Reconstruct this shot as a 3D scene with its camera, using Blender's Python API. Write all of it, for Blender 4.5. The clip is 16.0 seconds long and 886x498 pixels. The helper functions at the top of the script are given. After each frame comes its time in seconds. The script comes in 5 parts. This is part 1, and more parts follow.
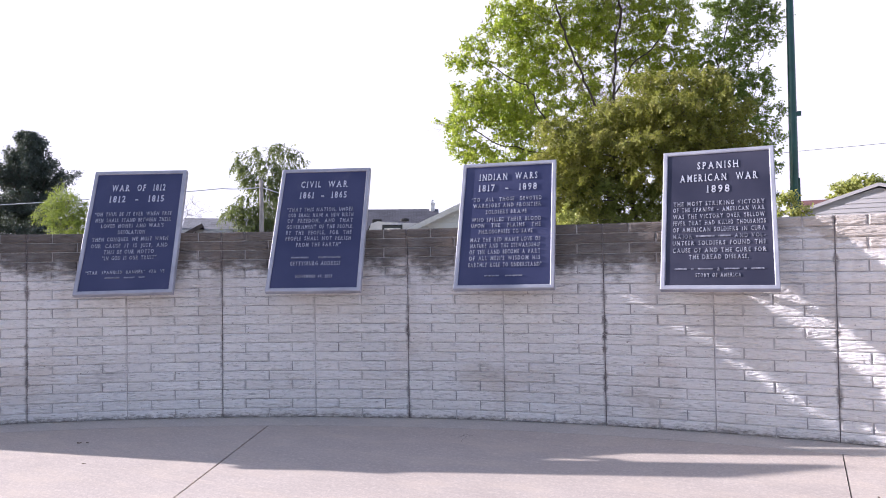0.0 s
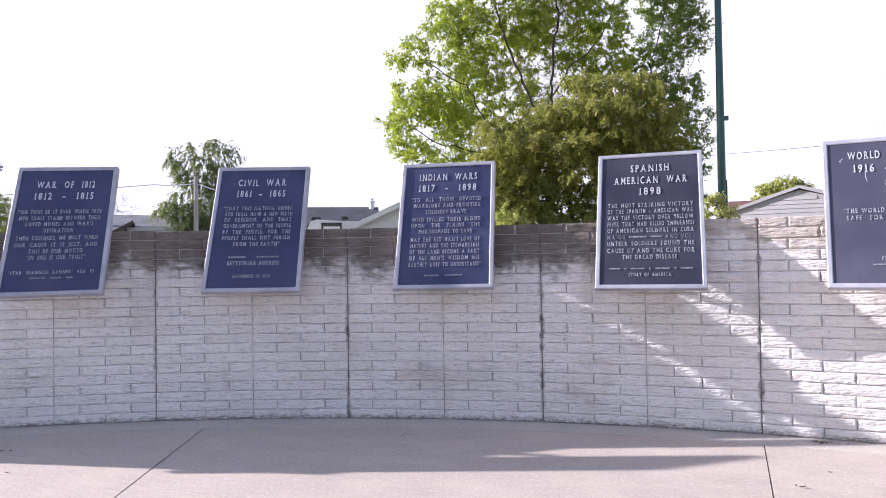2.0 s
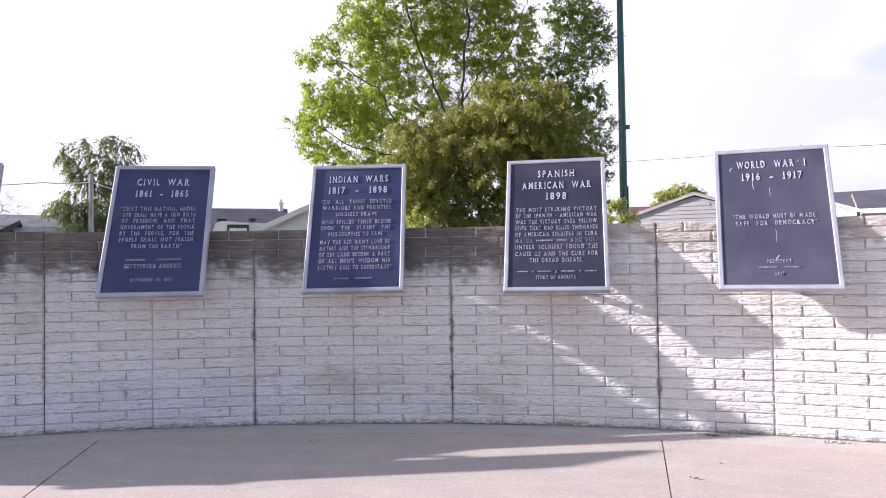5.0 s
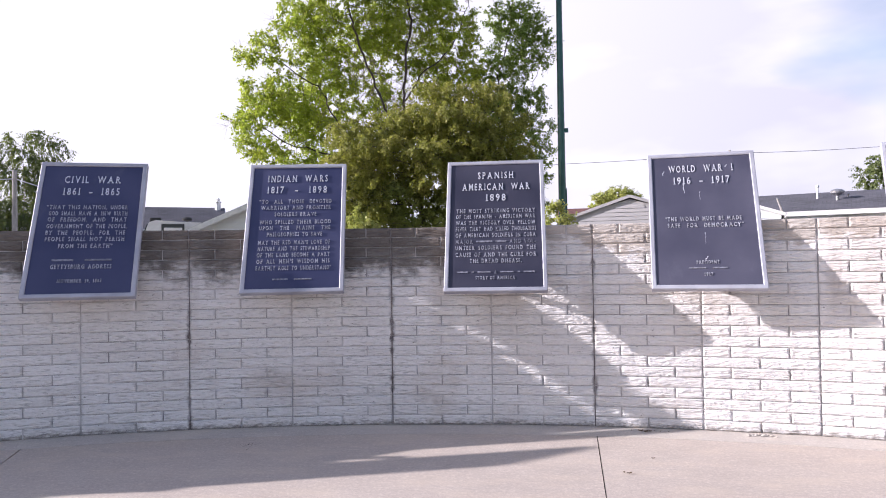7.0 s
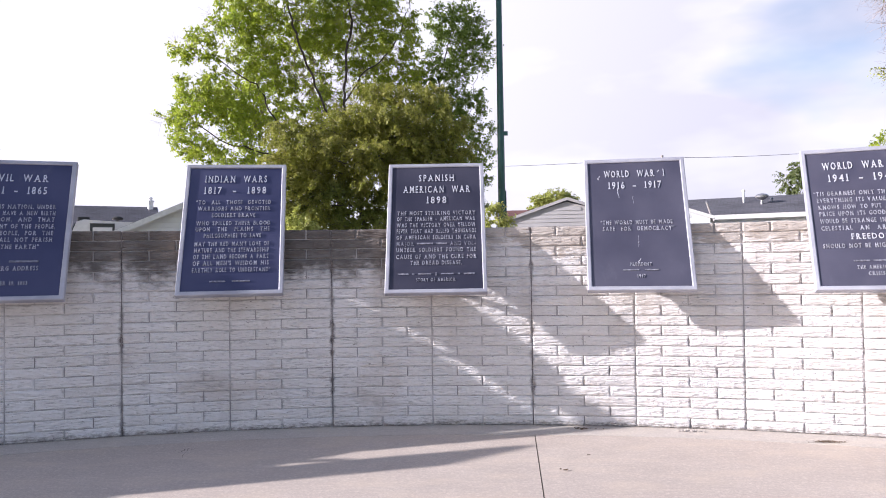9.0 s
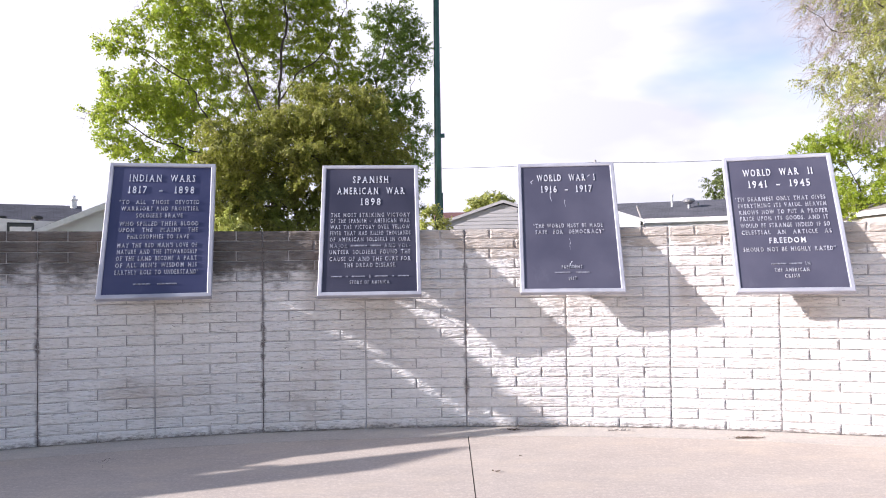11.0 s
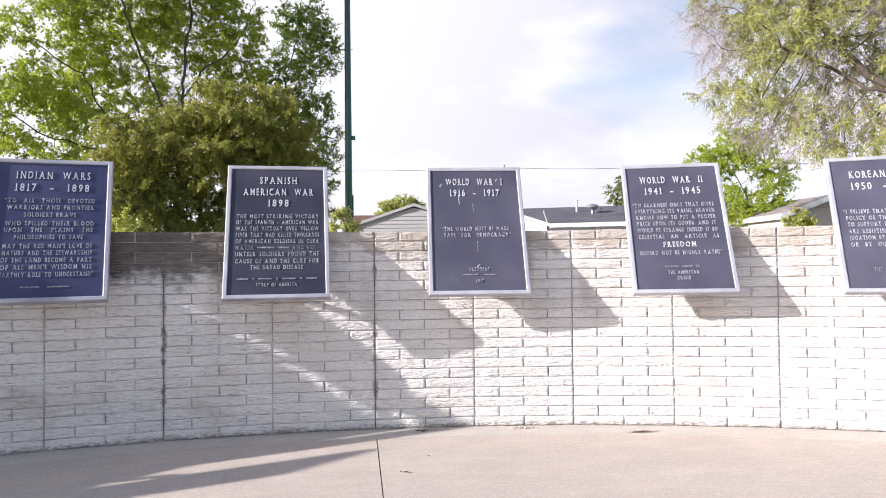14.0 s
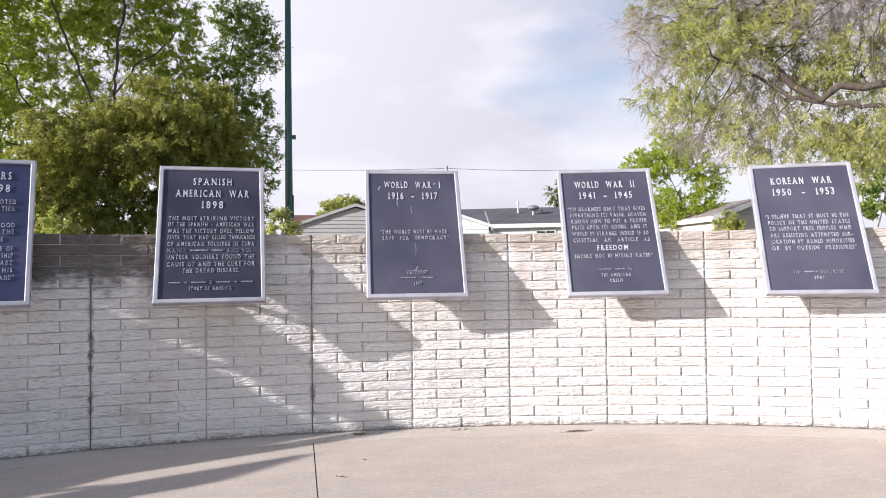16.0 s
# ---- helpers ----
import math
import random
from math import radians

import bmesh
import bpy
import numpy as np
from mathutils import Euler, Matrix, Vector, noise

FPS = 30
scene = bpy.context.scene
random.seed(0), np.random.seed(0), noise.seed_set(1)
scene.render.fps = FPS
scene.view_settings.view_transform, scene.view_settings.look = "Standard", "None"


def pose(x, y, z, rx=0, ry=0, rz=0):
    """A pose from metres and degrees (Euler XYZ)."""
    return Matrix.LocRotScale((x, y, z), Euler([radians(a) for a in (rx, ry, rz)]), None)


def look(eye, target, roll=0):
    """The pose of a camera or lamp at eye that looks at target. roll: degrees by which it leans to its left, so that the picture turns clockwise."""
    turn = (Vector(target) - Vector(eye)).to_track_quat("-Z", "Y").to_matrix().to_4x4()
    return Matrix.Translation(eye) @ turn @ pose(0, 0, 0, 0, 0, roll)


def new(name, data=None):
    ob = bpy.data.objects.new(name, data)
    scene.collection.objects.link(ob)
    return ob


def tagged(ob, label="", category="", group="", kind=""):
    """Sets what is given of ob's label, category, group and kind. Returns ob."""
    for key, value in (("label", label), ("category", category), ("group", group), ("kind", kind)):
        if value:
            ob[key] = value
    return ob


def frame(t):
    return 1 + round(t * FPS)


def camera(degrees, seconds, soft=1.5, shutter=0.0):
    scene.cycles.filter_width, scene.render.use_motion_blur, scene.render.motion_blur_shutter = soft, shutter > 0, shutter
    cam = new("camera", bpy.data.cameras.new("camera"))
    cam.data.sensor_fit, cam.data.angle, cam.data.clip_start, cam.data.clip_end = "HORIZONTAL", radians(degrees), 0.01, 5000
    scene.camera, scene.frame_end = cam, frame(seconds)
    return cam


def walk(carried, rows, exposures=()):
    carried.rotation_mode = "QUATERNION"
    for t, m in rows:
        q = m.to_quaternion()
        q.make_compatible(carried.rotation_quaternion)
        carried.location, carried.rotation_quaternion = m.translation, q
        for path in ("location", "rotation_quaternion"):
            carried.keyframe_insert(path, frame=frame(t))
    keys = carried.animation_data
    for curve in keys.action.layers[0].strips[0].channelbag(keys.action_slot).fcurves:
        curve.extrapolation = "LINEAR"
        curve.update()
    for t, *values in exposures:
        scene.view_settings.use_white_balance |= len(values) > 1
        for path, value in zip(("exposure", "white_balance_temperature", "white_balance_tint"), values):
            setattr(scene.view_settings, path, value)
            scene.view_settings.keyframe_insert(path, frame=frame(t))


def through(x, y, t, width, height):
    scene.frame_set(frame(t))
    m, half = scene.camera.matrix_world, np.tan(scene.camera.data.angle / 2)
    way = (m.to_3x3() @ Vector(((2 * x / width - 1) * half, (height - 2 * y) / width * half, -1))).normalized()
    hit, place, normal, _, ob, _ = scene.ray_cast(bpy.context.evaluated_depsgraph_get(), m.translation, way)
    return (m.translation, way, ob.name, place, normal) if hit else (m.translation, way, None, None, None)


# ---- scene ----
cam = camera(64.7, 16.0, soft=1.0)
PATH = [
    (0.0, pose(-0.198, 4.586, 1.284, 90, 0, 27.281) @ pose(0, 0, 0, 1.396) @ pose(0, 0, 0, 0, 0, -0.825)),
    (0.5, pose(-0.202, 4.583, 1.292, 90, 0, 25.989) @ pose(0, 0, 0, 1.287) @ pose(0, 0, 0, 0, 0, -0.840)),
    (1.0, pose(-0.203, 4.581, 1.298, 90, 0, 24.793) @ pose(0, 0, 0, 1.236) @ pose(0, 0, 0, 0, 0, -0.836)),
    (1.5, pose(-0.198, 4.571, 1.300, 90, 0, 23.647) @ pose(0, 0, 0, 1.218) @ pose(0, 0, 0, 0, 0, -0.839)),
    (2.0, pose(-0.187, 4.559, 1.297, 90, 0, 22.363) @ pose(0, 0, 0, 1.176) @ pose(0, 0, 0, 0, 0, -0.825)),
    (2.5, pose(-0.179, 4.553, 1.295, 90, 0, 21.068) @ pose(0, 0, 0, 1.235) @ pose(0, 0, 0, 0, 0, -0.823)),
    (3.0, pose(-0.181, 4.556, 1.293, 90, 0, 19.937) @ pose(0, 0, 0, 1.267) @ pose(0, 0, 0, 0, 0, -0.831)),
    (3.5, pose(-0.188, 4.566, 1.291, 90, 0, 18.788) @ pose(0, 0, 0, 1.216) @ pose(0, 0, 0, 0, 0, -0.825)),
    (4.0, pose(-0.191, 4.566, 1.293, 90, 0, 17.601) @ pose(0, 0, 0, 1.260) @ pose(0, 0, 0, 0, 0, -0.808)),
    (4.5, pose(-0.189, 4.564, 1.295, 90, 0, 16.353) @ pose(0, 0, 0, 1.268) @ pose(0, 0, 0, 0, 0, -0.802)),
    (5.0, pose(-0.184, 4.567, 1.297, 90, 0, 15.097) @ pose(0, 0, 0, 1.310) @ pose(0, 0, 0, 0, 0, -0.826)),
    (7.5, pose(-0.172, 4.550, 1.298, 90, 0, 9.119) @ pose(0, 0, 0, 1.287) @ pose(0, 0, 0, 0, 0, -0.791)),
    (8.0, pose(-0.173, 4.538, 1.298, 90, 0, 7.930) @ pose(0, 0, 0, 1.305) @ pose(0, 0, 0, 0, 0, -0.790)),
    (8.5, pose(-0.176, 4.524, 1.301, 90, 0, 6.798) @ pose(0, 0, 0, 1.291) @ pose(0, 0, 0, 0, 0, -0.785)),
    (9.0, pose(-0.172, 4.523, 1.306, 90, 0, 5.425) @ pose(0, 0, 0, 1.295) @ pose(0, 0, 0, 0, 0, -0.767)),
    (9.5, pose(-0.163, 4.527, 1.311, 90, 0, 4.036) @ pose(0, 0, 0, 1.322) @ pose(0, 0, 0, 0, 0, -0.747)),
    (10.0, pose(-0.156, 4.533, 1.313, 90, 0, 2.736) @ pose(0, 0, 0, 1.326) @ pose(0, 0, 0, 0, 0, -0.720)),
    (12.5, pose(-0.142, 4.541, 1.306, 90, 0, -3.257) @ pose(0, 0, 0, 1.423) @ pose(0, 0, 0, 0, 0, -0.675)),
    (13.0, pose(-0.141, 4.532, 1.304, 90, 0, -4.499) @ pose(0, 0, 0, 1.453) @ pose(0, 0, 0, 0, 0, -0.670)),
    (13.5, pose(-0.139, 4.519, 1.304, 90, 0, -5.765) @ pose(0, 0, 0, 1.556) @ pose(0, 0, 0, 0, 0, -0.661)),
    (14.0, pose(-0.136, 4.507, 1.304, 90, 0, -6.981) @ pose(0, 0, 0, 1.554) @ pose(0, 0, 0, 0, 0, -0.646)),
    (14.5, pose(-0.132, 4.496, 1.307, 90, 0, -8.061) @ pose(0, 0, 0, 1.567) @ pose(0, 0, 0, 0, 0, -0.654)),
    (15.0, pose(-0.122, 4.488, 1.314, 90, 0, -9.321) @ pose(0, 0, 0, 1.622) @ pose(0, 0, 0, 0, 0, -0.664)),
    (15.5, pose(-0.106, 4.489, 1.320, 90, 0, -10.589) @ pose(0, 0, 0, 1.583) @ pose(0, 0, 0, 0, 0, -0.689)),
    (16.0, pose(-0.097, 4.485, 1.327, 90, 0, -11.626) @ pose(0, 0, 0, 1.498) @ pose(0, 0, 0, 0, 0, -0.683)),
]
walk(cam, PATH, exposures=[(0.0, 1.02, 5900, 22), (3.0, 1.05, 5950, 22), (8.0, 0.82, 6050, 20), (10.0, 0.90, 6050, 18), (12.5, 1.04, 6150, 16), (16.0, 0.71, 6250, 14)])

# ---- daylight: low sun beyond the end of the wall, thin broken cloud ----
SUN_AZ, SUN_EL = -103.0, 18.1            # degrees clockwise from +y, and above the horizon
sun_way = Vector((math.sin(radians(SUN_AZ)) * math.cos(radians(SUN_EL)),
                  math.cos(radians(SUN_AZ)) * math.cos(radians(SUN_EL)), math.sin(radians(SUN_EL))))
sun_data = bpy.data.lights.new("sun", "SUN")
sun_data.energy, sun_data.angle, sun_data.color = 5.0, radians(0.55), (1.0, 0.945, 0.87)
sun = new("sun", sun_data)
sun.matrix_world = look(sun_way * 50, (0, 0, 0))

world = bpy.data.worlds.new("sky")
scene.world = world
world.use_nodes = True
wn, wl = world.node_tree.nodes, world.node_tree.links
wn.clear()
w_out, w_bg = wn.new("ShaderNodeOutputWorld"), wn.new("ShaderNodeBackground")
w_sky = wn.new("ShaderNodeTexSky")
w_sky.sky_type, w_sky.sun_disc = "NISHITA", False
w_sky.sun_elevation, w_sky.sun_rotation = radians(SUN_EL), radians(SUN_AZ % 360)
w_sky.air_density, w_sky.dust_density = 1.0, 1.2
w_bg.inputs["Strength"].default_value = 0.066
w_tc = wn.new("ShaderNodeTexCoord")
w_map = wn.new("ShaderNodeMapping")
w_map.inputs["Scale"].default_value = (1.0, 1.0, 2.6)
w_map.inputs["Location"].default_value = (0.35, 0.2, 0.0)
w_noise = wn.new("ShaderNodeTexNoise")
w_noise.inputs["Scale"].default_value, w_noise.inputs["Detail"].default_value, w_noise.inputs["Roughness"].default_value = 1.9, 5.0, 0.5
w_ramp = wn.new("ShaderNodeMapRange")
w_ramp.inputs["From Min"].default_value, w_ramp.inputs["From Max"].default_value = 0.24, 0.42
w_dot = wn.new("ShaderNodeVectorMath")
w_dot.operation = "DOT_PRODUCT"
w_dot.inputs[1].default_value = sun_way
w_veil = wn.new("ShaderNodeMapRange")      # thin haze thickens towards the sun
w_veil.inputs["From Min"].default_value, w_veil.inputs["From Max"].default_value = -0.55, 0.0
w_max = wn.new("ShaderNodeMath")
w_max.operation, w_max.use_clamp = "MAXIMUM", True
w_mix = wn.new("ShaderNodeMix")
w_mix.data_type = "RGBA"
w_noise2 = wn.new("ShaderNodeTexNoise")
w_noise2.inputs["Scale"].default_value, w_noise2.inputs["Detail"].default_value = 3.4, 4.0
w_shade = wn.new("ShaderNodeMix")
w_shade.data_type = "RGBA"
w_shade.inputs[6].default_value, w_shade.inputs[7].default_value = (6.5, 6.4, 7.0, 1), (8.9, 8.8, 9.2, 1)
w_r2 = wn.new("ShaderNodeMapRange")
w_r2.inputs["From Min"].default_value, w_r2.inputs["From Max"].default_value = 0.35, 0.62
wl.new(w_tc.outputs["Generated"], w_map.inputs["Vector"])
wl.new(w_map.outputs[0], w_noise.inputs["Vector"])
wl.new(w_map.outputs[0], w_noise2.inputs["Vector"])
wl.new(w_noise.outputs[0], w_ramp.inputs["Value"])
wl.new(w_tc.outputs["Generated"], w_dot.inputs[0])
wl.new(w_dot.outputs["Value"], w_veil.inputs["Value"])
wl.new(w_ramp.outputs[0], w_max.inputs[0])
wl.new(w_veil.outputs[0], w_max.inputs[1])
w_sep = wn.new("ShaderNodeSeparateXYZ")
w_thin = wn.new("ShaderNodeMapRange")      # the cloud sheet opens overhead
w_thin.interpolation_type = "SMOOTHSTEP"
for key, value in (("From Min", 0.36), ("From Max", 0.72), ("To Min", 1.0), ("To Max", 0.12)):
    w_thin.inputs[key].default_value = value
w_cover = wn.new("ShaderNodeMath")
w_cover.operation = "MULTIPLY"
wl.new(w_tc.outputs["Generated"], w_sep.inputs[0])
wl.new(w_sep.outputs[2], w_thin.inputs["Value"])
wl.new(w_max.outputs[0], w_cover.inputs[0])
wl.new(w_thin.outputs[0], w_cover.inputs[1])
w_clear = wn.new("ShaderNodeMapRange")     # and gives way to clear sky behind the plaza
w_clear.interpolation_type = "SMOOTHSTEP"
for key, value in (("From Min", -0.5), ("From Max", 0.45), ("To Min", 0.25), ("To Max", 1.0)):
    w_clear.inputs[key].default_value = value
w_sheet = wn.new("ShaderNodeMath")
w_sheet.operation = "MULTIPLY"
wl.new(w_sep.outputs[1], w_clear.inputs["Value"])
wl.new(w_cover.outputs[0], w_sheet.inputs[0])
wl.new(w_clear.outputs[0], w_sheet.inputs[1])
wl.new(w_sheet.outputs[0], w_mix.inputs[0])
w_lift = wn.new("ShaderNodeVectorMath")
w_lift.operation = "MULTIPLY"
w_lift.inputs[1].default_value = (1.72, 1.70, 1.70)
wl.new(w_sky.outputs[0], w_lift.inputs[0])
wl.new(w_lift.outputs[0], w_mix.inputs[6])
wl.new(w_noise2.outputs[0], w_r2.inputs["Value"])
w_max2 = wn.new("ShaderNodeMath")
w_max2.operation, w_max2.use_clamp = "MAXIMUM", True
wl.new(w_r2.outputs[0], w_max2.inputs[0])
wl.new(w_veil.outputs[0], w_max2.inputs[1])
wl.new(w_max2.outputs[0], w_shade.inputs[0])
wl.new(w_shade.outputs[2], w_mix.inputs[7])
wl.new(w_mix.outputs[2], w_bg.inputs["Color"])
wl.new(w_bg.outputs[0], w_out.inputs["Surface"])

# ---- plan ----
R_WALL, H_WALL, COURSES = 10.255, 1.607, 20
SEG = radians(4.546)                     # one straight stretch of two bricks
SEG_LEN = 2 * R_WALL * math.sin(SEG / 2)
COURSE = H_WALL / COURSES
EYE = Vector((-0.165, 4.54, 1.30))


def spot(az, dist, el=None):
    """A place at a bearing (degrees from +y to the right) and distance from the plaza's standing point."""
    a = radians(az)
    z = 0.0 if el is None else EYE.z + dist * math.tan(radians(el))
    return Vector((EYE.x + dist * math.sin(a), EYE.y + dist * math.cos(a), z))


def on_wall(th, r=R_WALL, z=0.0):
    return Vector((r * math.sin(th), r * math.cos(th), z))


# ---- materials ----
class Mat:
    """A small builder for procedural materials."""

    def __init__(self, name, rough=0.7, metal=0.0):
        self.m = bpy.data.materials.new(name)
        self.m.use_nodes = True
        self.n, self.l = self.m.node_tree.nodes, self.m.node_tree.links
        self.bsdf = self.n["Principled BSDF"]
        self.bsdf.inputs["Roughness"].default_value = rough
        self.bsdf.inputs["Metallic"].default_value = metal
        self.geo = self.n.new("ShaderNodeNewGeometry")
        self.tc = self.n.new("ShaderNodeTexCoord")

    def node(self, kind, **values):
        node = self.n.new(kind)
        for key, value in values.items():
            node.inputs[key.replace("_", " ")].default_value = value
        return node

    def where(self, scale=(1, 1, 1), local=False):
        mp = self.n.new("ShaderNodeMapping")
        mp.inputs["Scale"].default_value = scale
        self.l.new(self.tc.outputs["Object"] if local else self.geo.outputs["Position"], mp.inputs["Vector"])
        return mp.outputs[0]

    def noise(self, scale, detail=4.0, rough=0.55, at=None, lo=0.35, hi=0.65):
        nz = self.node("ShaderNodeTexNoise", Scale=scale, Detail=detail, Roughness=rough)
        self.l.new(at if at is not None else self.geo.outputs["Position"], nz.inputs["Vector"])
        return self.span(nz.outputs[0], lo, hi)

    def span(self, value, lo, hi, to_lo=0.0, to_hi=1.0, smooth=False):
        r = self.node("ShaderNodeMapRange")
        if smooth:
            r.interpolation_type = "SMOOTHSTEP"
        for key, v in (("From Min", lo), ("From Max", hi), ("To Min", to_lo), ("To Max", to_hi)):
            r.inputs[key].default_value = v
        self.l.new(value, r.inputs["Value"])
        return r.outputs[0]

    def math(self, op, a, b=None, clamp=False):
        m = self.n.new("ShaderNodeMath")
        m.operation, m.use_clamp = op, clamp
        for i, v in enumerate((a, b)):
            if v is None:
                continue
            if isinstance(v, (int, float)):
                m.inputs[i].default_value = v
            else:
                self.l.new(v, m.inputs[i])
        return m.outputs[0]

    def mix(self, factor, a, b, mode="MIX"):
        m = self.n.new("ShaderNodeMix")
        m.data_type, m.blend_type = "RGBA", mode
        if isinstance(factor, (int, float)):
            m.inputs[0].default_value = factor
        else:
            self.l.new(factor, m.inputs[0])
        for i, v in ((6, a), (7, b)):
            if isinstance(v, tuple):
                m.inputs[i].default_value = (*v, 1.0)
            else:
                self.l.new(v, m.inputs[i])
        return m.outputs[2]

    def colour(self, value):
        if isinstance(value, tuple):
            self.bsdf.inputs["Base Color"].default_value = (*value, 1.0)
        else:
            self.l.new(value, self.bsdf.inputs["Base Color"])
        return self

    def bump(self, height, distance, strength=1.0):
        b = self.node("ShaderNodeBump", Distance=distance, Strength=strength)
        self.l.new(height, b.inputs["Height"])
        self.l.new(b.outputs[0], self.bsdf.inputs["Normal"])
        return self

    def rough(self, value):
        self.l.new(value, self.bsdf.inputs["Roughness"])
        return self


def plain(name, base, rough=0.7, metal=0.0, vary=0.15, scale=6.0, bump=0.0):
    m = Mat(name, rough, metal)
    dark = tuple(c * (1 - vary) for c in base)
    light = tuple(min(1.0, c * (1 + vary)) for c in base)
    m.colour(m.mix(m.noise(scale, 5.0), dark, light))
    if bump:
        m.bump(m.noise(scale * 12, 3.0, lo=0.2, hi=0.8), bump)
    return m.m


def brick_material():
    m = Mat("painted_split_face_brick", 0.85)
    info = m.n.new("ShaderNodeObjectInfo")
    at = m.where()
    sep = m.n.new("ShaderNodeSeparateXYZ")
    m.l.new(at, sep.inputs[0])
    x, y, z = sep.outputs
    wide = m.noise(0.9, 5.0, at=at)
    fine = m.noise(30, 5.0, at=at, lo=0.3, hi=0.7)
    base = m.mix(wide, (0.775, 0.745, 0.735), (0.85, 0.825, 0.815))
    base = m.mix(m.math("MULTIPLY", info.outputs["Random"], 0.30), base, (0.60, 0.56, 0.53))
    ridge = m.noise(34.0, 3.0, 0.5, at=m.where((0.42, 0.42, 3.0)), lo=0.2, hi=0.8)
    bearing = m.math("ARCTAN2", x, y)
    # darkened grooves: relief shading put into the colour, strongest at the shaded end
    groove_shade = m.span(bearing, -0.12, 0.10, 0.46, 0.14, smooth=True)
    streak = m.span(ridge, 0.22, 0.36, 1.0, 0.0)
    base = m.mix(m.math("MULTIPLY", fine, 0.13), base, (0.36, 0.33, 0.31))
    base = m.mix(m.math("MULTIPLY", streak, groove_shade), base, (0.27, 0.245, 0.25))
    pit = m.noise(46.0, 2.0, 0.5, at=m.where((0.7, 0.7, 1.3)), lo=0.70, hi=0.76)
    base = m.mix(m.math("MULTIPLY", pit, 0.75), base, (0.16, 0.14, 0.13))
    # weather stain along the upper courses, widest on the older end of the wall
    rag = m.noise(3.0, 5.0, at=m.where((1, 1, 0.35)), lo=0.25, hi=0.75)
    edge = m.math("ADD", z, m.math("ADD", m.math("MULTIPLY", m.math("SUBTRACT", rag, 0.5), 0.26), m.math("MULTIPLY", m.math("SUBTRACT", m.noise(16.0, 5.0, 0.65, at=m.where((0.6, 0.6, 1.6))), 0.5), 0.11)))
    tall = m.span(edge, 1.16, 1.36, smooth=True)
    old_end = m.span(m.math("ADD", bearing, m.math("MULTIPLY", m.math("SUBTRACT", rag, 0.5), 0.08)), -0.125, -0.075, 1.0, 0.0, smooth=True)
    cap = m.span(edge, 1.40, 1.47, smooth=True)
    base = m.mix(m.math("MULTIPLY", cap, 0.6), base, (0.33, 0.265, 0.205))
    base = m.mix(m.math("MULTIPLY", m.math("MULTIPLY", tall, old_end), m.span(m.noise(11.0, 5.0, 0.7, at=m.where((0.6, 0.6, 2.4))), 0.0, 1.0, 0.84, 1.0)), base, (0.10, 0.085, 0.075))
    patch = m.noise(1.3, 4.0, at=at, lo=0.56, hi=0.74)
    base = m.mix(m.math("MULTIPLY", patch, 0.42), base, (0.47, 0.37, 0.30))
    grime = m.noise(2.3, 5.0, 0.6, at=m.where((0.8, 0.8, 1.5)), lo=0.58, hi=0.78)
    base = m.mix(m.math("MULTIPLY", m.math("MULTIPLY", grime, m.noise(20.0, 4.0, at=m.where((0.6, 0.6, 2.0)))), 0.6), base, (0.24, 0.195, 0.18))
    # vertical runs and dirt at the foot
    runs = m.noise(2.6, 4.0, at=m.where((1, 1, 0.12)), lo=0.52, hi=0.72)
    base = m.mix(m.math("MULTIPLY", m.math("MULTIPLY", runs, m.span(z, 0.45, 1.2, smooth=True)), 0.45), base, (0.31, 0.245, 0.20))
    low = m.span(m.math("ADD", z, m.math("MULTIPLY", m.noise(30.0, 5.0, 0.7, at=m.where((0.7, 0.7, 1.6))), -0.05)), -0.035, 0.03, 1.0, 0.0, smooth=True)
    base = m.mix(m.math("MULTIPLY", low, 0.8), base, (0.13, 0.11, 0.095))
    # soot along the panel joints
    phase = m.math("ABSOLUTE", m.math("SUBTRACT", m.math("FRACT", m.math("ADD", m.math("DIVIDE", bearing, 2 * SEG), 0.5)), 0.5))
    near = m.span(m.math("ADD", phase, m.math("MULTIPLY", m.noise(14.0, 5.0, at=at), 0.016)), 0.006, 0.024, 1.0, 0.0, smooth=True)
    base = m.mix(m.math("MULTIPLY", near, m.math("MULTIPLY", m.noise(3.2, 3.0, at=at, lo=0.4, hi=0.62), m.span(bearing, 0.04, 0.14, 1.0, 0.2))), base, (0.15, 0.125, 0.125))
    m.colour(base)
    split = m.node("ShaderNodeTexNoise", Scale=38.0, Detail=2.0, Roughness=0.5)
    split.noise_type = "RIDGED_MULTIFRACTAL"
    m.l.new(m.where((0.32, 0.32, 2.7)), split.inputs["Vector"])
    m.bump(m.math("ADD", ridge, m.math("MULTIPLY", split.outputs[0], 0.3)), 0.010, 1.0)
    return m.m


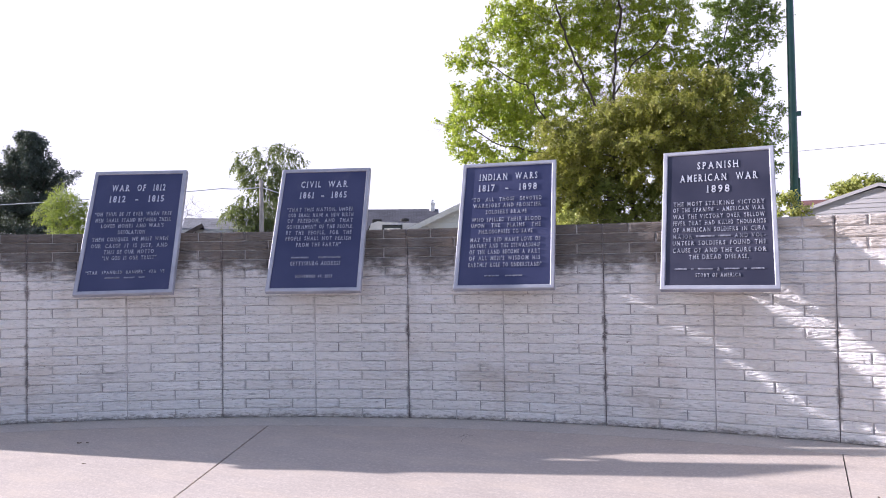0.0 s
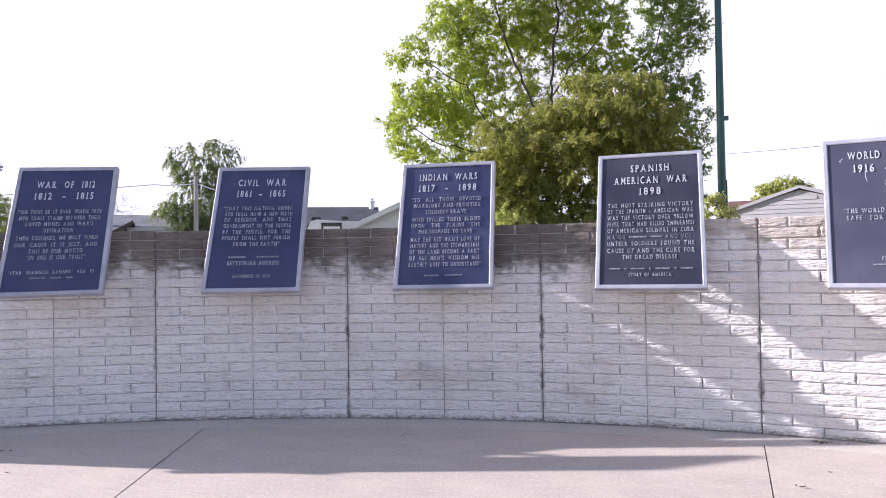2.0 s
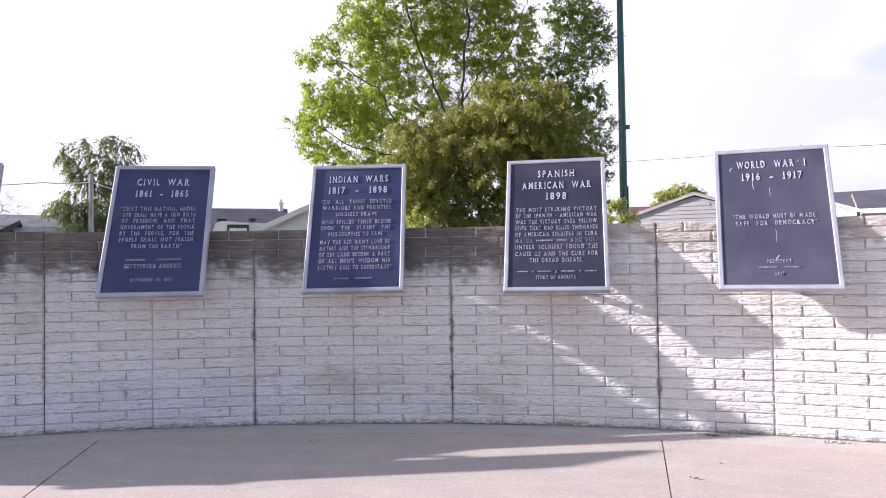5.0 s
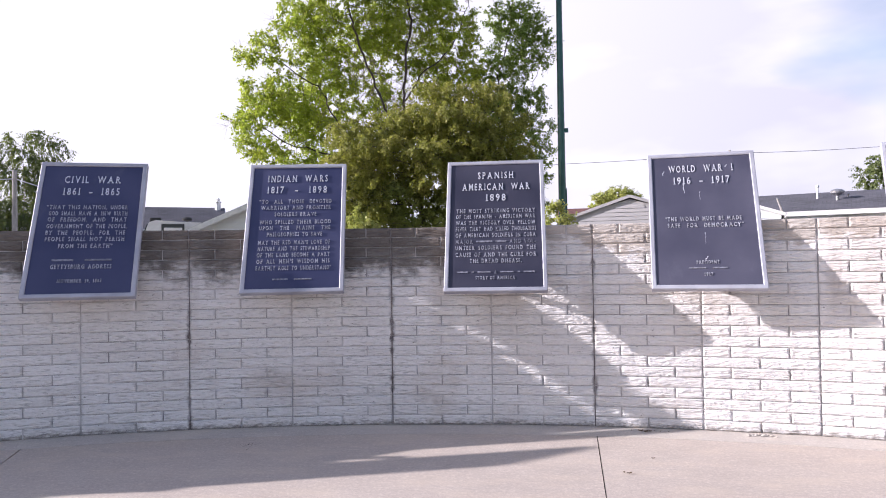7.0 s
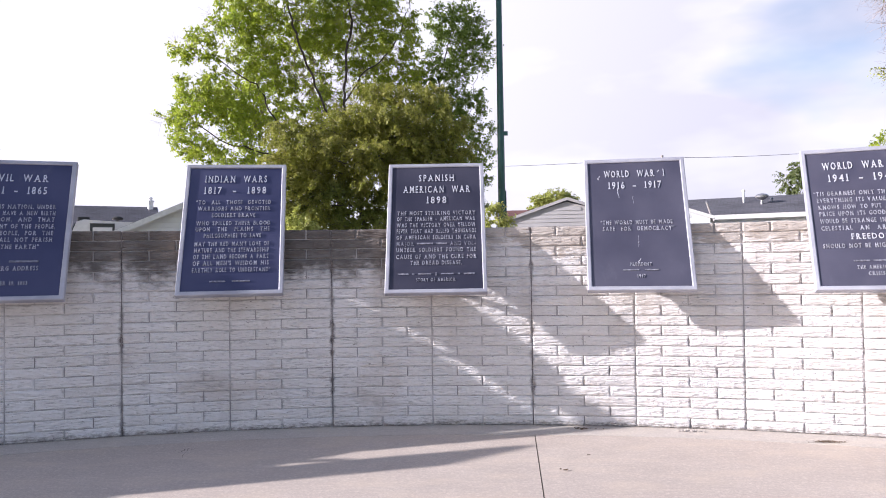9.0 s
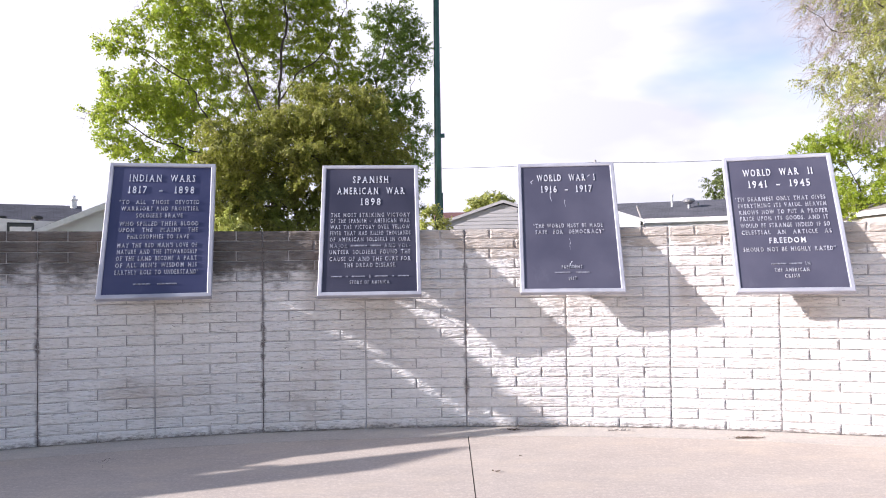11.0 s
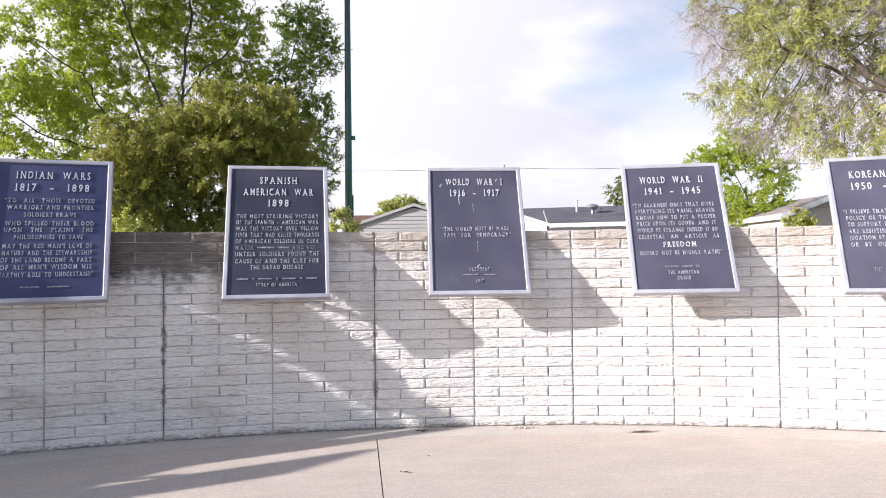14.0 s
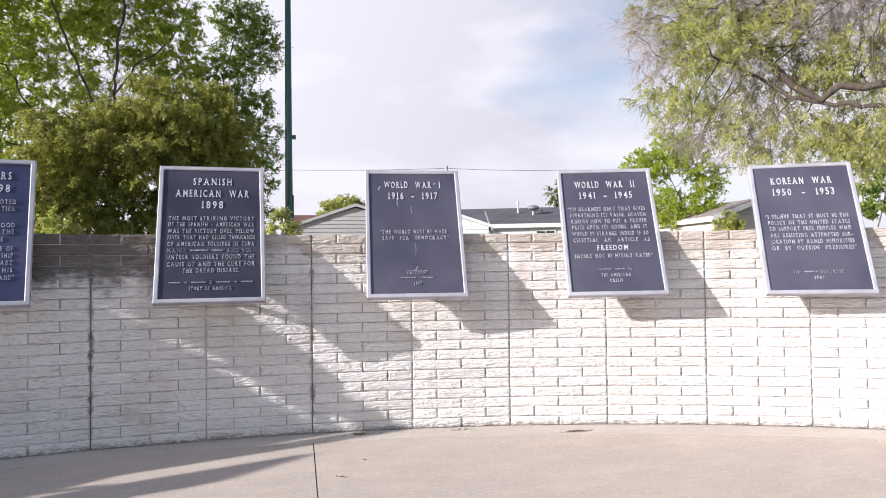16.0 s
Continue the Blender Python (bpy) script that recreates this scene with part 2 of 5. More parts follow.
def concrete_material(name, light, dark):
    m = Mat(name, 0.9)
    wide, mid = m.noise(0.5, 5.0, lo=0.3, hi=0.7), m.noise(3.5, 5.0, lo=0.3, hi=0.7)
    grit = m.noise(140, 3.0, lo=0.3, hi=0.7)
    base = m.mix(wide, dark, light)
    base = m.mix(m.math("MULTIPLY", mid, 0.45), base, tuple(c * 0.8 for c in dark))
    base = m.mix(m.math("MULTIPLY", m.noise(75, 4.0, 0.7, lo=0.36, hi=0.64), 0.58), base, tuple(c * 0.62 for c in dark))
    broom = m.noise(40.0, 4.0, 0.65, at=m.where((0.16, 1.0, 1.0)), lo=0.3, hi=0.7)
    base = m.mix(m.math("MULTIPLY", broom, 0.32), base, tuple(c * 0.6 for c in dark))
    pale = m.noise(34.0, 3.0, 0.6, lo=0.5, hi=0.72)
    base = m.mix(m.math("MULTIPLY", pale, 0.3), base, tuple(min(0.85, c * 1.22) for c in light))
    warm = m.noise(1.7, 4.0, 0.6, at=m.where((1.0, 2.2, 1.0)), lo=0.48, hi=0.72)
    base = m.mix(m.math("MULTIPLY", warm, 0.35), base, (light[0] * 0.98, light[1] * 0.94, light[2] * 0.84))
    spot_dirt = m.noise(11.0, 5.0, 0.7, lo=0.6, hi=0.74)
    base = m.mix(m.math("MULTIPLY", spot_dirt, 0.35), base, tuple(c * 0.55 for c in dark))
    m.colour(base)
    m.bump(m.math("ADD", grit, m.noise(60, 3.0, lo=0.3, hi=0.7)), 0.0012, 0.35)
    return m.m


def siding_material(name, base):
    m = Mat(name, 0.6)
    m.colour(m.mix(m.noise(0.7, 5.0), tuple(c * 0.88 for c in base), base))
    return m.m


def shingle_material(name, base):
    m = Mat(name, 0.9)
    brick = m.node("ShaderNodeTexBrick", Scale=1.0, Mortar_Size=0.012, Brick_Width=0.34, Row_Height=0.16)
    brick.inputs["Color1"].default_value = (*base, 1)
    brick.inputs["Color2"].default_value = (*(c * 0.62 for c in base), 1)
    brick.inputs["Mortar"].default_value = (*(c * 0.35 for c in base), 1)
    m.l.new(m.tc.outputs["Object"], brick.inputs["Vector"])
    m.colour(m.mix(m.math("MULTIPLY", m.noise(0.8, 5.0), 0.4), brick.outputs["Color"], tuple(c * 1.5 for c in base)))
    return m.m


def leaf_material(name, colours, through=0.45):
    m = Mat(name, 0.55)
    ramp = m.n.new("ShaderNodeValToRGB")
    clump = m.noise(2.2, 3.0, lo=0.3, hi=0.7)
    m.l.new(m.math("ADD", m.math("MULTIPLY", m.geo.outputs["Random Per Island"], 0.4), m.math("MULTIPLY", clump, 0.6)), ramp.inputs[0])
    while len(ramp.color_ramp.elements) < len(colours):
        ramp.color_ramp.elements.new(0.5)
    for i, c in enumerate(colours):
        ramp.color_ramp.elements[i].position = i / max(1, len(colours) - 1)
        ramp.color_ramp.elements[i].color = (*c, 1)
    col = m.mix(m.math("MULTIPLY", m.noise(0.8, 3.0), 0.2), ramp.outputs[0], tuple(v * 0.6 for v in colours[0]))
    m.colour(col)
    tr = m.n.new("ShaderNodeBsdfTranslucent")
    m.l.new(m.mix(0.35, col, (0.30, 0.36, 0.03)), tr.inputs[0])
    mixer = m.n.new("ShaderNodeMixShader")
    mixer.inputs[0].default_value = through
    m.l.new(m.bsdf.outputs[0], mixer.inputs[1])
    m.l.new(tr.outputs[0], mixer.inputs[2])
    m.l.new(mixer.outputs[0], m.n["Material Output"].inputs[0])
    return m.m


def bark_material(name, base):
    m = Mat(name, 0.95)
    ridge = m.noise(14, 6.0, 0.65, at=m.where((1, 1, 0.2)), lo=0.25, hi=0.75)
    m.colour(m.mix(ridge, tuple(c * 0.45 for c in base), base))
    m.bump(ridge, 0.03, 0.8)
    return m.m


def plaque_material(name, dark, light):
    m = Mat(name, 0.45, 0.15)
    soft, fine = m.noise(2.2, 5.0), m.noise(160, 3.0, lo=0.25, hi=0.75)
    base = m.mix(soft, dark, light)
    bloom = m.noise(7.0, 6.0, 0.65, at=m.where((1, 1, 0.3)), lo=0.6, hi=0.8)
    base = m.mix(m.math("MULTIPLY", bloom, 0.3), base, (0.16, 0.16, 0.20))
    m.colour(base)
    m.rough(m.span(soft, 0, 1, 0.34, 0.52))
    m.bump(fine, 0.0012, 0.6)
    return m.m


def frame_metal():
    m = Mat("brushed_aluminium_edge", 0.6, 0.2)
    m.colour(m.mix(m.noise(4, 6.0), (0.33, 0.33, 0.38), (0.46, 0.46, 0.51)))
    m.rough(m.span(m.noise(22, 5.0), 0, 1, 0.5, 0.7))
    return m.m


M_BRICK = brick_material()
M_MORTAR = plain("grey_mortar", (0.50, 0.475, 0.47), 0.95, vary=0.3, scale=5, bump=0.004)
M_SLAB = concrete_material("plaza_concrete", (0.725, 0.622, 0.535), (0.60, 0.502, 0.43))
M_STRIP = concrete_material("footing_concrete", (0.73, 0.66, 0.59), (0.61, 0.54, 0.48))
M_GAP = plain("joint_filler", (0.035, 0.03, 0.028), 0.95)
M_SEAL = plain("weathered_brown_sealant", (0.14, 0.115, 0.11), 0.95, vary=0.85, scale=9)
M_GRASS = plain("pale_gravel_and_dry_grass", (0.24, 0.22, 0.17), 0.95, vary=0.3, scale=1.5, bump=0.03)
M_PLAQUE_BLUE = plaque_material("blue_painted_cast_metal", (0.043, 0.047, 0.108), (0.060, 0.064, 0.135))
M_PLAQUE_DARK = plaque_material("charcoal_painted_cast_metal", (0.037, 0.036, 0.058), (0.056, 0.054, 0.082))
M_PLAQUE_GREY = plaque_material("slate_painted_cast_metal", (0.066, 0.064, 0.096), (0.090, 0.087, 0.125))
M_FRAME = frame_metal()
M_LETTER = plain("polished_raised_letter", (0.72, 0.72, 0.76), 0.35, 0.35, vary=0.1, scale=20)
M_LETTER_SMALL = plain("worn_small_raised_letter", (0.44, 0.44, 0.49), 0.45, 0.3, vary=0.4, scale=30)
M_LETTER_WORN = plain("tarnished_small_lettering", (0.24, 0.24, 0.28), 0.5, 0.3, vary=0.5, scale=60)
M_STEEL = plain("galvanised_bracket", (0.36, 0.36, 0.38), 0.5, 0.7)
M_POLE = plain("green_painted_steel", (0.020, 0.080, 0.066), 0.2, 0.1, vary=0.15, scale=3)
M_BARK = bark_material("grey_brown_bark", (0.17, 0.14, 0.12))
M_BARK_DARK = bark_material("dark_brown_bark", (0.12, 0.095, 0.078))
M_BARK_PALE = bark_material("pale_grey_bark", (0.36, 0.31, 0.27))
M_TWIG_BROWN = bark_material("grey_brown_twigs", (0.34, 0.27, 0.22))
M_TWIG = bark_material("pale_lilac_grey_twigs", (0.47, 0.39, 0.375))
M_TIMBER = bark_material("weathered_pole_timber", (0.50, 0.46, 0.44))
M_LEAF_GREEN = leaf_material("fresh_green_leaf", [(0.27, 0.38, 0.04), (0.44, 0.53, 0.06), (0.60, 0.62, 0.14)], 0.6)
M_LEAF_OLIVE = leaf_material("olive_bronze_leaf", [(0.21, 0.235, 0.038), (0.35, 0.35, 0.066), (0.53, 0.47, 0.165)], 0.5)
M_LEAF_DEEP = leaf_material("deep_green_leaf", [(0.14, 0.18, 0.04), (0.23, 0.27, 0.06), (0.35, 0.36, 0.10)], 0.5)
M_LEAF_DARK = leaf_material("dark_green_leaf", [(0.14, 0.22, 0.05), (0.23, 0.33, 0.07), (0.34, 0.42, 0.12)], 0.5)
M_LEAF_YELLOW = leaf_material("young_yellow_green_leaf", [(0.32, 0.36, 0.08), (0.46, 0.48, 0.13), (0.60, 0.56, 0.22)], 0.45)
M_LEAF_LIME = leaf_material("feathery_lime_leaf", [(0.20, 0.27, 0.05), (0.28, 0.35, 0.07), (0.38, 0.44, 0.12)], 0.5)
M_LEAF_GREY = leaf_material("grey_green_leaf", [(0.11, 0.15, 0.06), (0.17, 0.21, 0.08), (0.25, 0.28, 0.11)])
M_NEEDLE = leaf_material("dark_spruce_needles", [(0.04, 0.055, 0.05), (0.058, 0.08, 0.068), (0.085, 0.11, 0.09)], 0.1)
M_DRY = leaf_material("dry_fallen_leaf", [(0.10, 0.06, 0.035), (0.16, 0.10, 0.06)], 0.1)
M_SIDING_GREY = siding_material("grey_lap_siding", (0.45, 0.43, 0.435))
M_SIDING_WHITE = siding_material("white_lap_siding", (0.82, 0.83, 0.85))
M_SIDING_TAN = siding_material("tan_lap_siding", (0.52, 0.48, 0.43))
M_TRIM = plain("white_painted_trim", (0.74, 0.73, 0.72), 0.5, vary=0.08)
M_SHINGLE_DARK = shingle_material("charcoal_shingles", (0.10, 0.097, 0.115))
M_SHINGLE_BROWN = shingle_material("brown_grey_shingles", (0.27, 0.235, 0.22))
M_SHINGLE_GREY = shingle_material("grey_shingles", (0.26, 0.25, 0.26))
M_SHINGLE_RED = shingle_material("dull_red_shingles", (0.16, 0.065, 0.055))
M_SHED = plain("dark_brown_stained_boards", (0.075, 0.058, 0.052), 0.8, vary=0.3, scale=3)
M_GLASS = plain("dark_window_glass", (0.02, 0.025, 0.03), 0.08, vary=0.05)
M_WIRE_PALE = plain("pale_insulated_cable", (0.62, 0.62, 0.64), 0.5)
M_WIRE = plain("black_cable", (0.03, 0.03, 0.03), 0.6)
M_CAR = plain("cream_vehicle_paint", (0.70, 0.68, 0.66), 0.25, vary=0.05)
M_RUBBER = plain("black_rubber", (0.02, 0.02, 0.02), 0.8)


# ---- mesh helpers ----
def part(name, bm, material, parent=None, label=""):
    """Links a bmesh as one mesh object under a thing or a part."""
    me = bpy.data.meshes.new(name)
    bm.to_mesh(me)
    bm.free()
    me.materials.append(material)
    ob = new(name, me)
    if parent is not None:
        ob.parent = parent
    if label:
        tagged(ob, label)
    return ob


def part_arrays(name, verts, faces, material, parent=None, label=""):
    """The same from arrays, for many small faces. verts n x 3, faces m x k."""
    verts, faces = np.asarray(verts, np.float32), np.asarray(faces, np.int32)
    me = bpy.data.meshes.new(name)
    me.vertices.add(len(verts))
    me.vertices.foreach_set("co", verts.ravel())
    k = faces.shape[1]
    me.loops.add(faces.size)
    me.loops.foreach_set("vertex_index", faces.ravel())
    me.polygons.add(len(faces))
    me.polygons.foreach_set("loop_start", np.arange(len(faces), dtype=np.int32) * k)
    me.update(calc_edges=True)
    me.materials.append(material)
    ob = new(name, me)
    if parent is not None:
        ob.parent = parent
    if label:
        tagged(ob, label)
    return ob


def thing(name, m, label, category, group="", kind=""):
    ob = new(name)
    ob.matrix_world = m
    ob.empty_display_size = 0.1
    return tagged(ob, label, category, group, kind)


def box_into(bm, lo, hi, m=None):
    lo, hi = Vector(lo), Vector(hi)
    mat = Matrix.Translation((lo + hi) / 2) @ Matrix.Diagonal((*(hi - lo), 1))
    return bmesh.ops.create_cube(bm, size=1, matrix=(m @ mat) if m is not None else mat)["verts"]


def box(lo, hi, bevel=0.0, m=None):
    bm = bmesh.new()
    box_into(bm, lo, hi, m)
    if bevel:
        bmesh.ops.bevel(bm, geom=bm.edges[:], offset=bevel, segments=2, affect="EDGES", profile=0.5)
    return bm


def prism(points, depth, m=None):
    """A flat outline in x and z, given depth along y."""
    bm = bmesh.new()
    a = [bm.verts.new((x, 0, z)) for x, z in points]
    b = [bm.verts.new((x, depth, z)) for x, z in points]
    bm.faces.new(a)
    bm.faces.new(b[::-1])
    for i in range(len(a)):
        j = (i + 1) % len(a)
        bm.faces.new((a[j], a[i], b[i], b[j]))
    bmesh.ops.recalc_face_normals(bm, faces=bm.faces[:])
    if m is not None:
        bm.transform(m)
    return bm


def tube_arrays(line, radii, sides, verts, faces):
    """Adds a tapered tube along a line of points to the lists."""
    base = len(verts)
    n = len(line)
    for i, p in enumerate(line):
        way = (line[min(i + 1, n - 1)] - line[max(i - 1, 0)]).normalized()
        side = way.cross(Vector((0.31, 0.17, 0.93)))
        if side.length < 0.05:
            side = way.cross(Vector((1, 0, 0)))
        side.normalize()
        up = side.cross(way)
        for s in range(sides):
            a = 2 * math.pi * s / sides
            verts.append(tuple(p + (side * math.cos(a) + up * math.sin(a)) * radii[i]))
    for i in range(n - 1):
        for s in range(sides):
            t = (s + 1) % sides
            faces.append((base + i * sides + s, base + i * sides + t, base + (i + 1) * sides + t, base + (i + 1) * sides + s))


def lathe(profile, sides=24):
    """A turned shape from radius and height pairs."""
    bm = bmesh.new()
    rings = [[bm.verts.new((r * math.cos(2 * math.pi * s / sides), r * math.sin(2 * math.pi * s / sides), z)) for s in range(sides)] for r, z in profile]
    for a, b in zip(rings, rings[1:]):
        for s in range(sides):
            t = (s + 1) % sides
            bm.faces.new((a[s], a[t], b[t], b[s]))
    bm.faces.new(rings[0][::-1])
    bm.faces.new(rings[-1])
    return bm


# ---- ground and plaza ----
def ring_sector(r0, r1, th0, th1, z0, z1, steps):
    bm = bmesh.new()
    rows = []
    for i in range(steps + 1):
        th = th0 + (th1 - th0) * i / steps
        rows.append([bm.verts.new(on_wall(th, r, z)) for r, z in ((r0, z0), (r0, z1), (r1, z1), (r1, z0))])
    for a, b in zip(rows, rows[1:]):
        for k in range(4):
            j = (k + 1) % 4
            bm.faces.new((a[k], a[j], b[j], b[k]))
    bm.faces.new(rows[0])
    bm.faces.new(rows[-1][::-1])
    bmesh.ops.recalc_face_normals(bm, faces=bm.faces[:])
    return bm


bm = bmesh.new()
bmesh.ops.create_grid(bm, x_segments=40, y_segments=40, size=700, matrix=Matrix.Translation((0, 0, -0.06)))
ground = tagged(part("ground", bm, M_GRASS), "flat pale ground of gravel and dry grass behind the wall", "ground", kind="structure")
plaza = thing("pavement", Matrix(), "pinkish grey broom-finished concrete plaza with radial joints", "pavement", kind="structure")
part("joint_bed", ring_sector(0.02, 10.9, -math.pi, math.pi * 0.999, -0.055, -0.022, 96), M_GAP, plaza, "dark joint filler")
R_SLAB = 9.93
for first in range(-8, 7):
    step = radians(24.55)
    a0, a1 = first * step, (first + 1) * step
    if a1 > math.pi or a0 < -math.pi:
        continue
    part("slab", ring_sector(0.4, R_SLAB, a0 + (0.0007 if first == -1 else 0.0004), a1 - (0.0007 if first == -2 else 0.0004), -0.05, 0.0, 16), M_SLAB, plaza)
part("slab", ring_sector(0.4, R_SLAB, 7 * radians(24.55) + 0.0004, 2 * math.pi - 7 * radians(24.55) - 0.0004, -0.05, 0.0, 12), M_SLAB, plaza)
part("slab", lathe([(0.395, -0.05), (0.395, 0.0)], 32), M_SLAB, plaza)
part("footing_strip", ring_sector(R_SLAB + 0.004, 10.9, radians(-55), radians(62), -0.05, 0.0012, 60), M_STRIP, plaza, "paler concrete strip along the foot of the wall")

# ---- far things come below the wall ----
SEG_FIRST, SEG_LAST = -10, 10


def rock_brick(length, seed, height):
    """A split-face brick: rough front towards -y, x along the wall, from z 0."""
    rnd = random.Random(seed)
    nx, nz, depth = (40 if length > 0.3 else 20), 10, 0.10
    x0, x1, z0, z1 = 0.0048, length - 0.0048, 0.0034, height - 0.0034
    verts, faces = [], []
    ox, oz = rnd.uniform(0, 50), rnd.uniform(0, 50)
    lean, swell = rnd.uniform(-0.004, 0.004), rnd.uniform(0.0, 0.005)
    for k in range(nz + 1):
        for i in range(nx + 1):
            u, w = i / nx, k / nz
            x, z = x0 + (x1 - x0) * u, z0 + (z1 - z0) * w
            ripple = noise.noise(Vector((ox + x * 13, oz + z * 74 + 0.8 * noise.noise(Vector((x * 15, oz, seed))), seed * 1.7)))
            chip = 1 - abs(noise.noise(Vector((ox + x * 26, oz + z * 80, seed * 0.6 + 9))))
            slow = noise.noise(Vector((ox + x * 9, oz + z * 14, seed)))
            out = 0.009 + 0.0055 * ripple + 0.006 * (chip - 0.75) + 0.0025 * slow + lean * (w - 0.5) * 1.2 + swell * 0.5 * math.sin(w * math.pi)
            if i in (0, nx) or k in (0, nz):
                out = min(out * 0.35, 0.004)
            edge = i in (0, nx) or k in (0, nz)
            jx = 0 if i in (0, nx) else rnd.uniform(-0.35, 0.35) * length / nx
            jz = rnd.uniform(-0.0012, 0.0012) if edge else rnd.uniform(-0.002, 0.002)
            verts.append((x + jx, -max(out, 0.0), z + jz))
    row = nx + 1
    for k in range(nz):
        for i in range(nx):
            p = k * row + i
            if (i + k) % 2:
                faces += [(p, p + 1, p + row + 1), (p, p + row + 1, p + row)]
            else:
                faces += [(p, p + 1, p + row), (p + 1, p + row + 1, p + row)]
    c = len(verts)
    verts += [(x0, depth, z0), (x1, depth, z0), (x1, depth, z1), (x0, depth, z1)]
    faces.append(tuple([c, c + 1] + list(range(nx, -1, -1))))
    faces.append(tuple([c + 2, c + 3] + list(range(nz * row, nz * row + nx + 1))))
    faces.append(tuple([c + 3, c] + [k * row for k in range(nz + 1)]))
    faces.append(tuple([c + 1, c + 2] + [k * row + nx for k in range(nz, -1, -1)]))
    me = bpy.data.meshes.new("brick")
    me.from_pydata(verts, [], faces)
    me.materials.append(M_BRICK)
    return me


# ---- plaques ----
SERIFS = {"both": set("HIKMNXRAFPTVWY1"), "foot": set("HIKMNXRAFPTY14"), "head": set("HIKMNXVWYDBPREFL")}


def letter_shape(ch):
    """One raised capital, one unit tall, with small slab serifs on its upright strokes."""
    data = bpy.data.curves.new("letters", "FONT")
    data.body, data.size, data.extrude, data.resolution_u, data.offset = ch, 1.0, 0.03, 2, 0.002
    ob = bpy.data.objects.new("letters", data)
    me = ob.to_mesh()
    vs = np.array([v.co[:] for v in me.vertices]).reshape(-1, 3) / 0.729
    fs = [tuple(p.vertices) for p in me.polygons]
    ob.to_mesh_clear()
    bpy.data.objects.remove(ob)
    vs[:, 0] = (vs[:, 0] - vs[:, 0].min()) * (1.5 if ch == "-" else 0.92)
    out = [tuple(v) for v in vs]
    for place, level in (("foot", 0.0), ("head", 1.0)):
        if ch not in SERIFS[place]:
            continue
        xs = np.sort(vs[np.abs(vs[:, 1] - level) < 0.015, 0])
        groups = np.split(xs, np.where(np.diff(xs) > 0.24)[0] + 1) if len(xs) else []
        for grp in groups:
            if len(grp) < 2 or grp[-1] - grp[0] > 0.34:
                continue
            x0, x1 = grp[0] - 0.10, grp[-1] + 0.10
            y0, y1 = (0.0, 0.085) if level == 0 else (0.915, 1.0)
            n, e = len(out), 0.0412
            out += [(x0, y0, -e), (x1, y0, -e), (x1, y1, -e), (x0, y1, -e), (x0, y0, e), (x1, y0, e), (x1, y1, e), (x0, y1, e)]
            fs += [(n + 4, n + 5, n + 6, n + 7), (n, n + 1, n + 5, n + 4), (n + 1, n + 2, n + 6, n + 5), (n + 2, n + 3, n + 7, n + 6), (n + 3, n, n + 4, n + 7)]
    vs = np.array(out)
    vs[:, 0] -= vs[:, 0].min()
    return np.stack([vs[:, 0], -vs[:, 2], vs[:, 1]], 1), fs, vs[:, 0].max()


def glyphs(word):
    """Vertices, faces and width of a word of raised capitals, standing in x and z with the face to -y."""
    if word not in GLYPHS:
        if len(word) == 1:
            GLYPHS[word] = letter_shape(word)
        else:
            verts, faces, x, n = [], [], 0.0, 0
            for ch in word:
                vs, fs, w = glyphs(ch)
                verts.append(vs + np.array([x, 0, 0]))
                faces += [tuple(n + k for k in f) for f in fs]
                n += len(vs)
                x += w + TRACK
            GLYPHS[word] = (np.concatenate(verts), faces, x - TRACK)
    return GLYPHS[word]


GLYPHS = {}
TRACK = 0.30                               # space between letters, in letter heights


def bar_glyph(count):
    w = count * 0.82
    bm = box((0, -0.041, 0.31), (w, 0.041, 0.66))
    vs = np.array([v.co[:] for v in bm.verts])
    fs = [tuple(v.index for v in f.verts) for f in bm.faces] if bm.verts.index_update() is None else []
    bm.free()
    return vs, fs, w


def inscription(text, u, wide, v, tall, width, length, parent, relief=0.006):
    """One raised line. u, v: its middle as shares of the plaque's width and slope length; wide: its share of the width. A word of #s is a plain bar."""
    words = [bar_glyph(len(w)) if set(w) == {"#"} else glyphs(w) for w in text.split()]
    goal, total = wide * width, sum(w[2] for w in words) * tall
    gaps = len(words) - 1
    stretch = min(0.77 if tall > 0.045 else 0.71, (goal - gaps * (1.0 if tall > 0.045 else 0.7) * tall) / total) if gaps else goal / total
    gap = (goal - total * stretch) / gaps if gaps else 0.0
    x, z = (u - 0.5) * width - goal / 2, (1 - v) * length - tall / 2
    verts, faces = [], []
    single = tall > 0.045
    if single:                             # large capitals are parts of their own
        for word in text.split():
            w = glyphs(word)[2]
            pen = 0.0
            for letter in word:
                vs, fs, lw = glyphs(letter)
                room = lw + TRACK
                me = bpy.data.meshes.new("letter")
                me.from_pydata([(x + (pen + p[0]) * tall * stretch, PANEL_Y - relief / 2 + p[1] * relief / 0.082, z + p[2] * tall) for p in vs], [], fs)
                me.materials.append(M_LETTER)
                new("letter", me).parent = parent
                pen += room
            x += w * tall * stretch + gap
        return
    barred = "#" in text
    for vs, fs, w in words:
        base = len(verts)
        for p in vs:
            verts.append((x + p[0] * tall * stretch, PANEL_Y - relief / 2 + p[1] * relief / 0.082, z + p[2] * tall))
        faces += [tuple(base + i for i in f) for f in fs]
        x += w * tall * stretch + gap
    me = bpy.data.meshes.new("inscription")
    me.from_pydata(verts, [], faces)
    me.materials.append(M_LETTER_WORN if barred else M_LETTER_SMALL)
    ob = tagged(new("inscription", me), kind="stuff")
    ob.parent = parent


PANEL_Y = 0.011


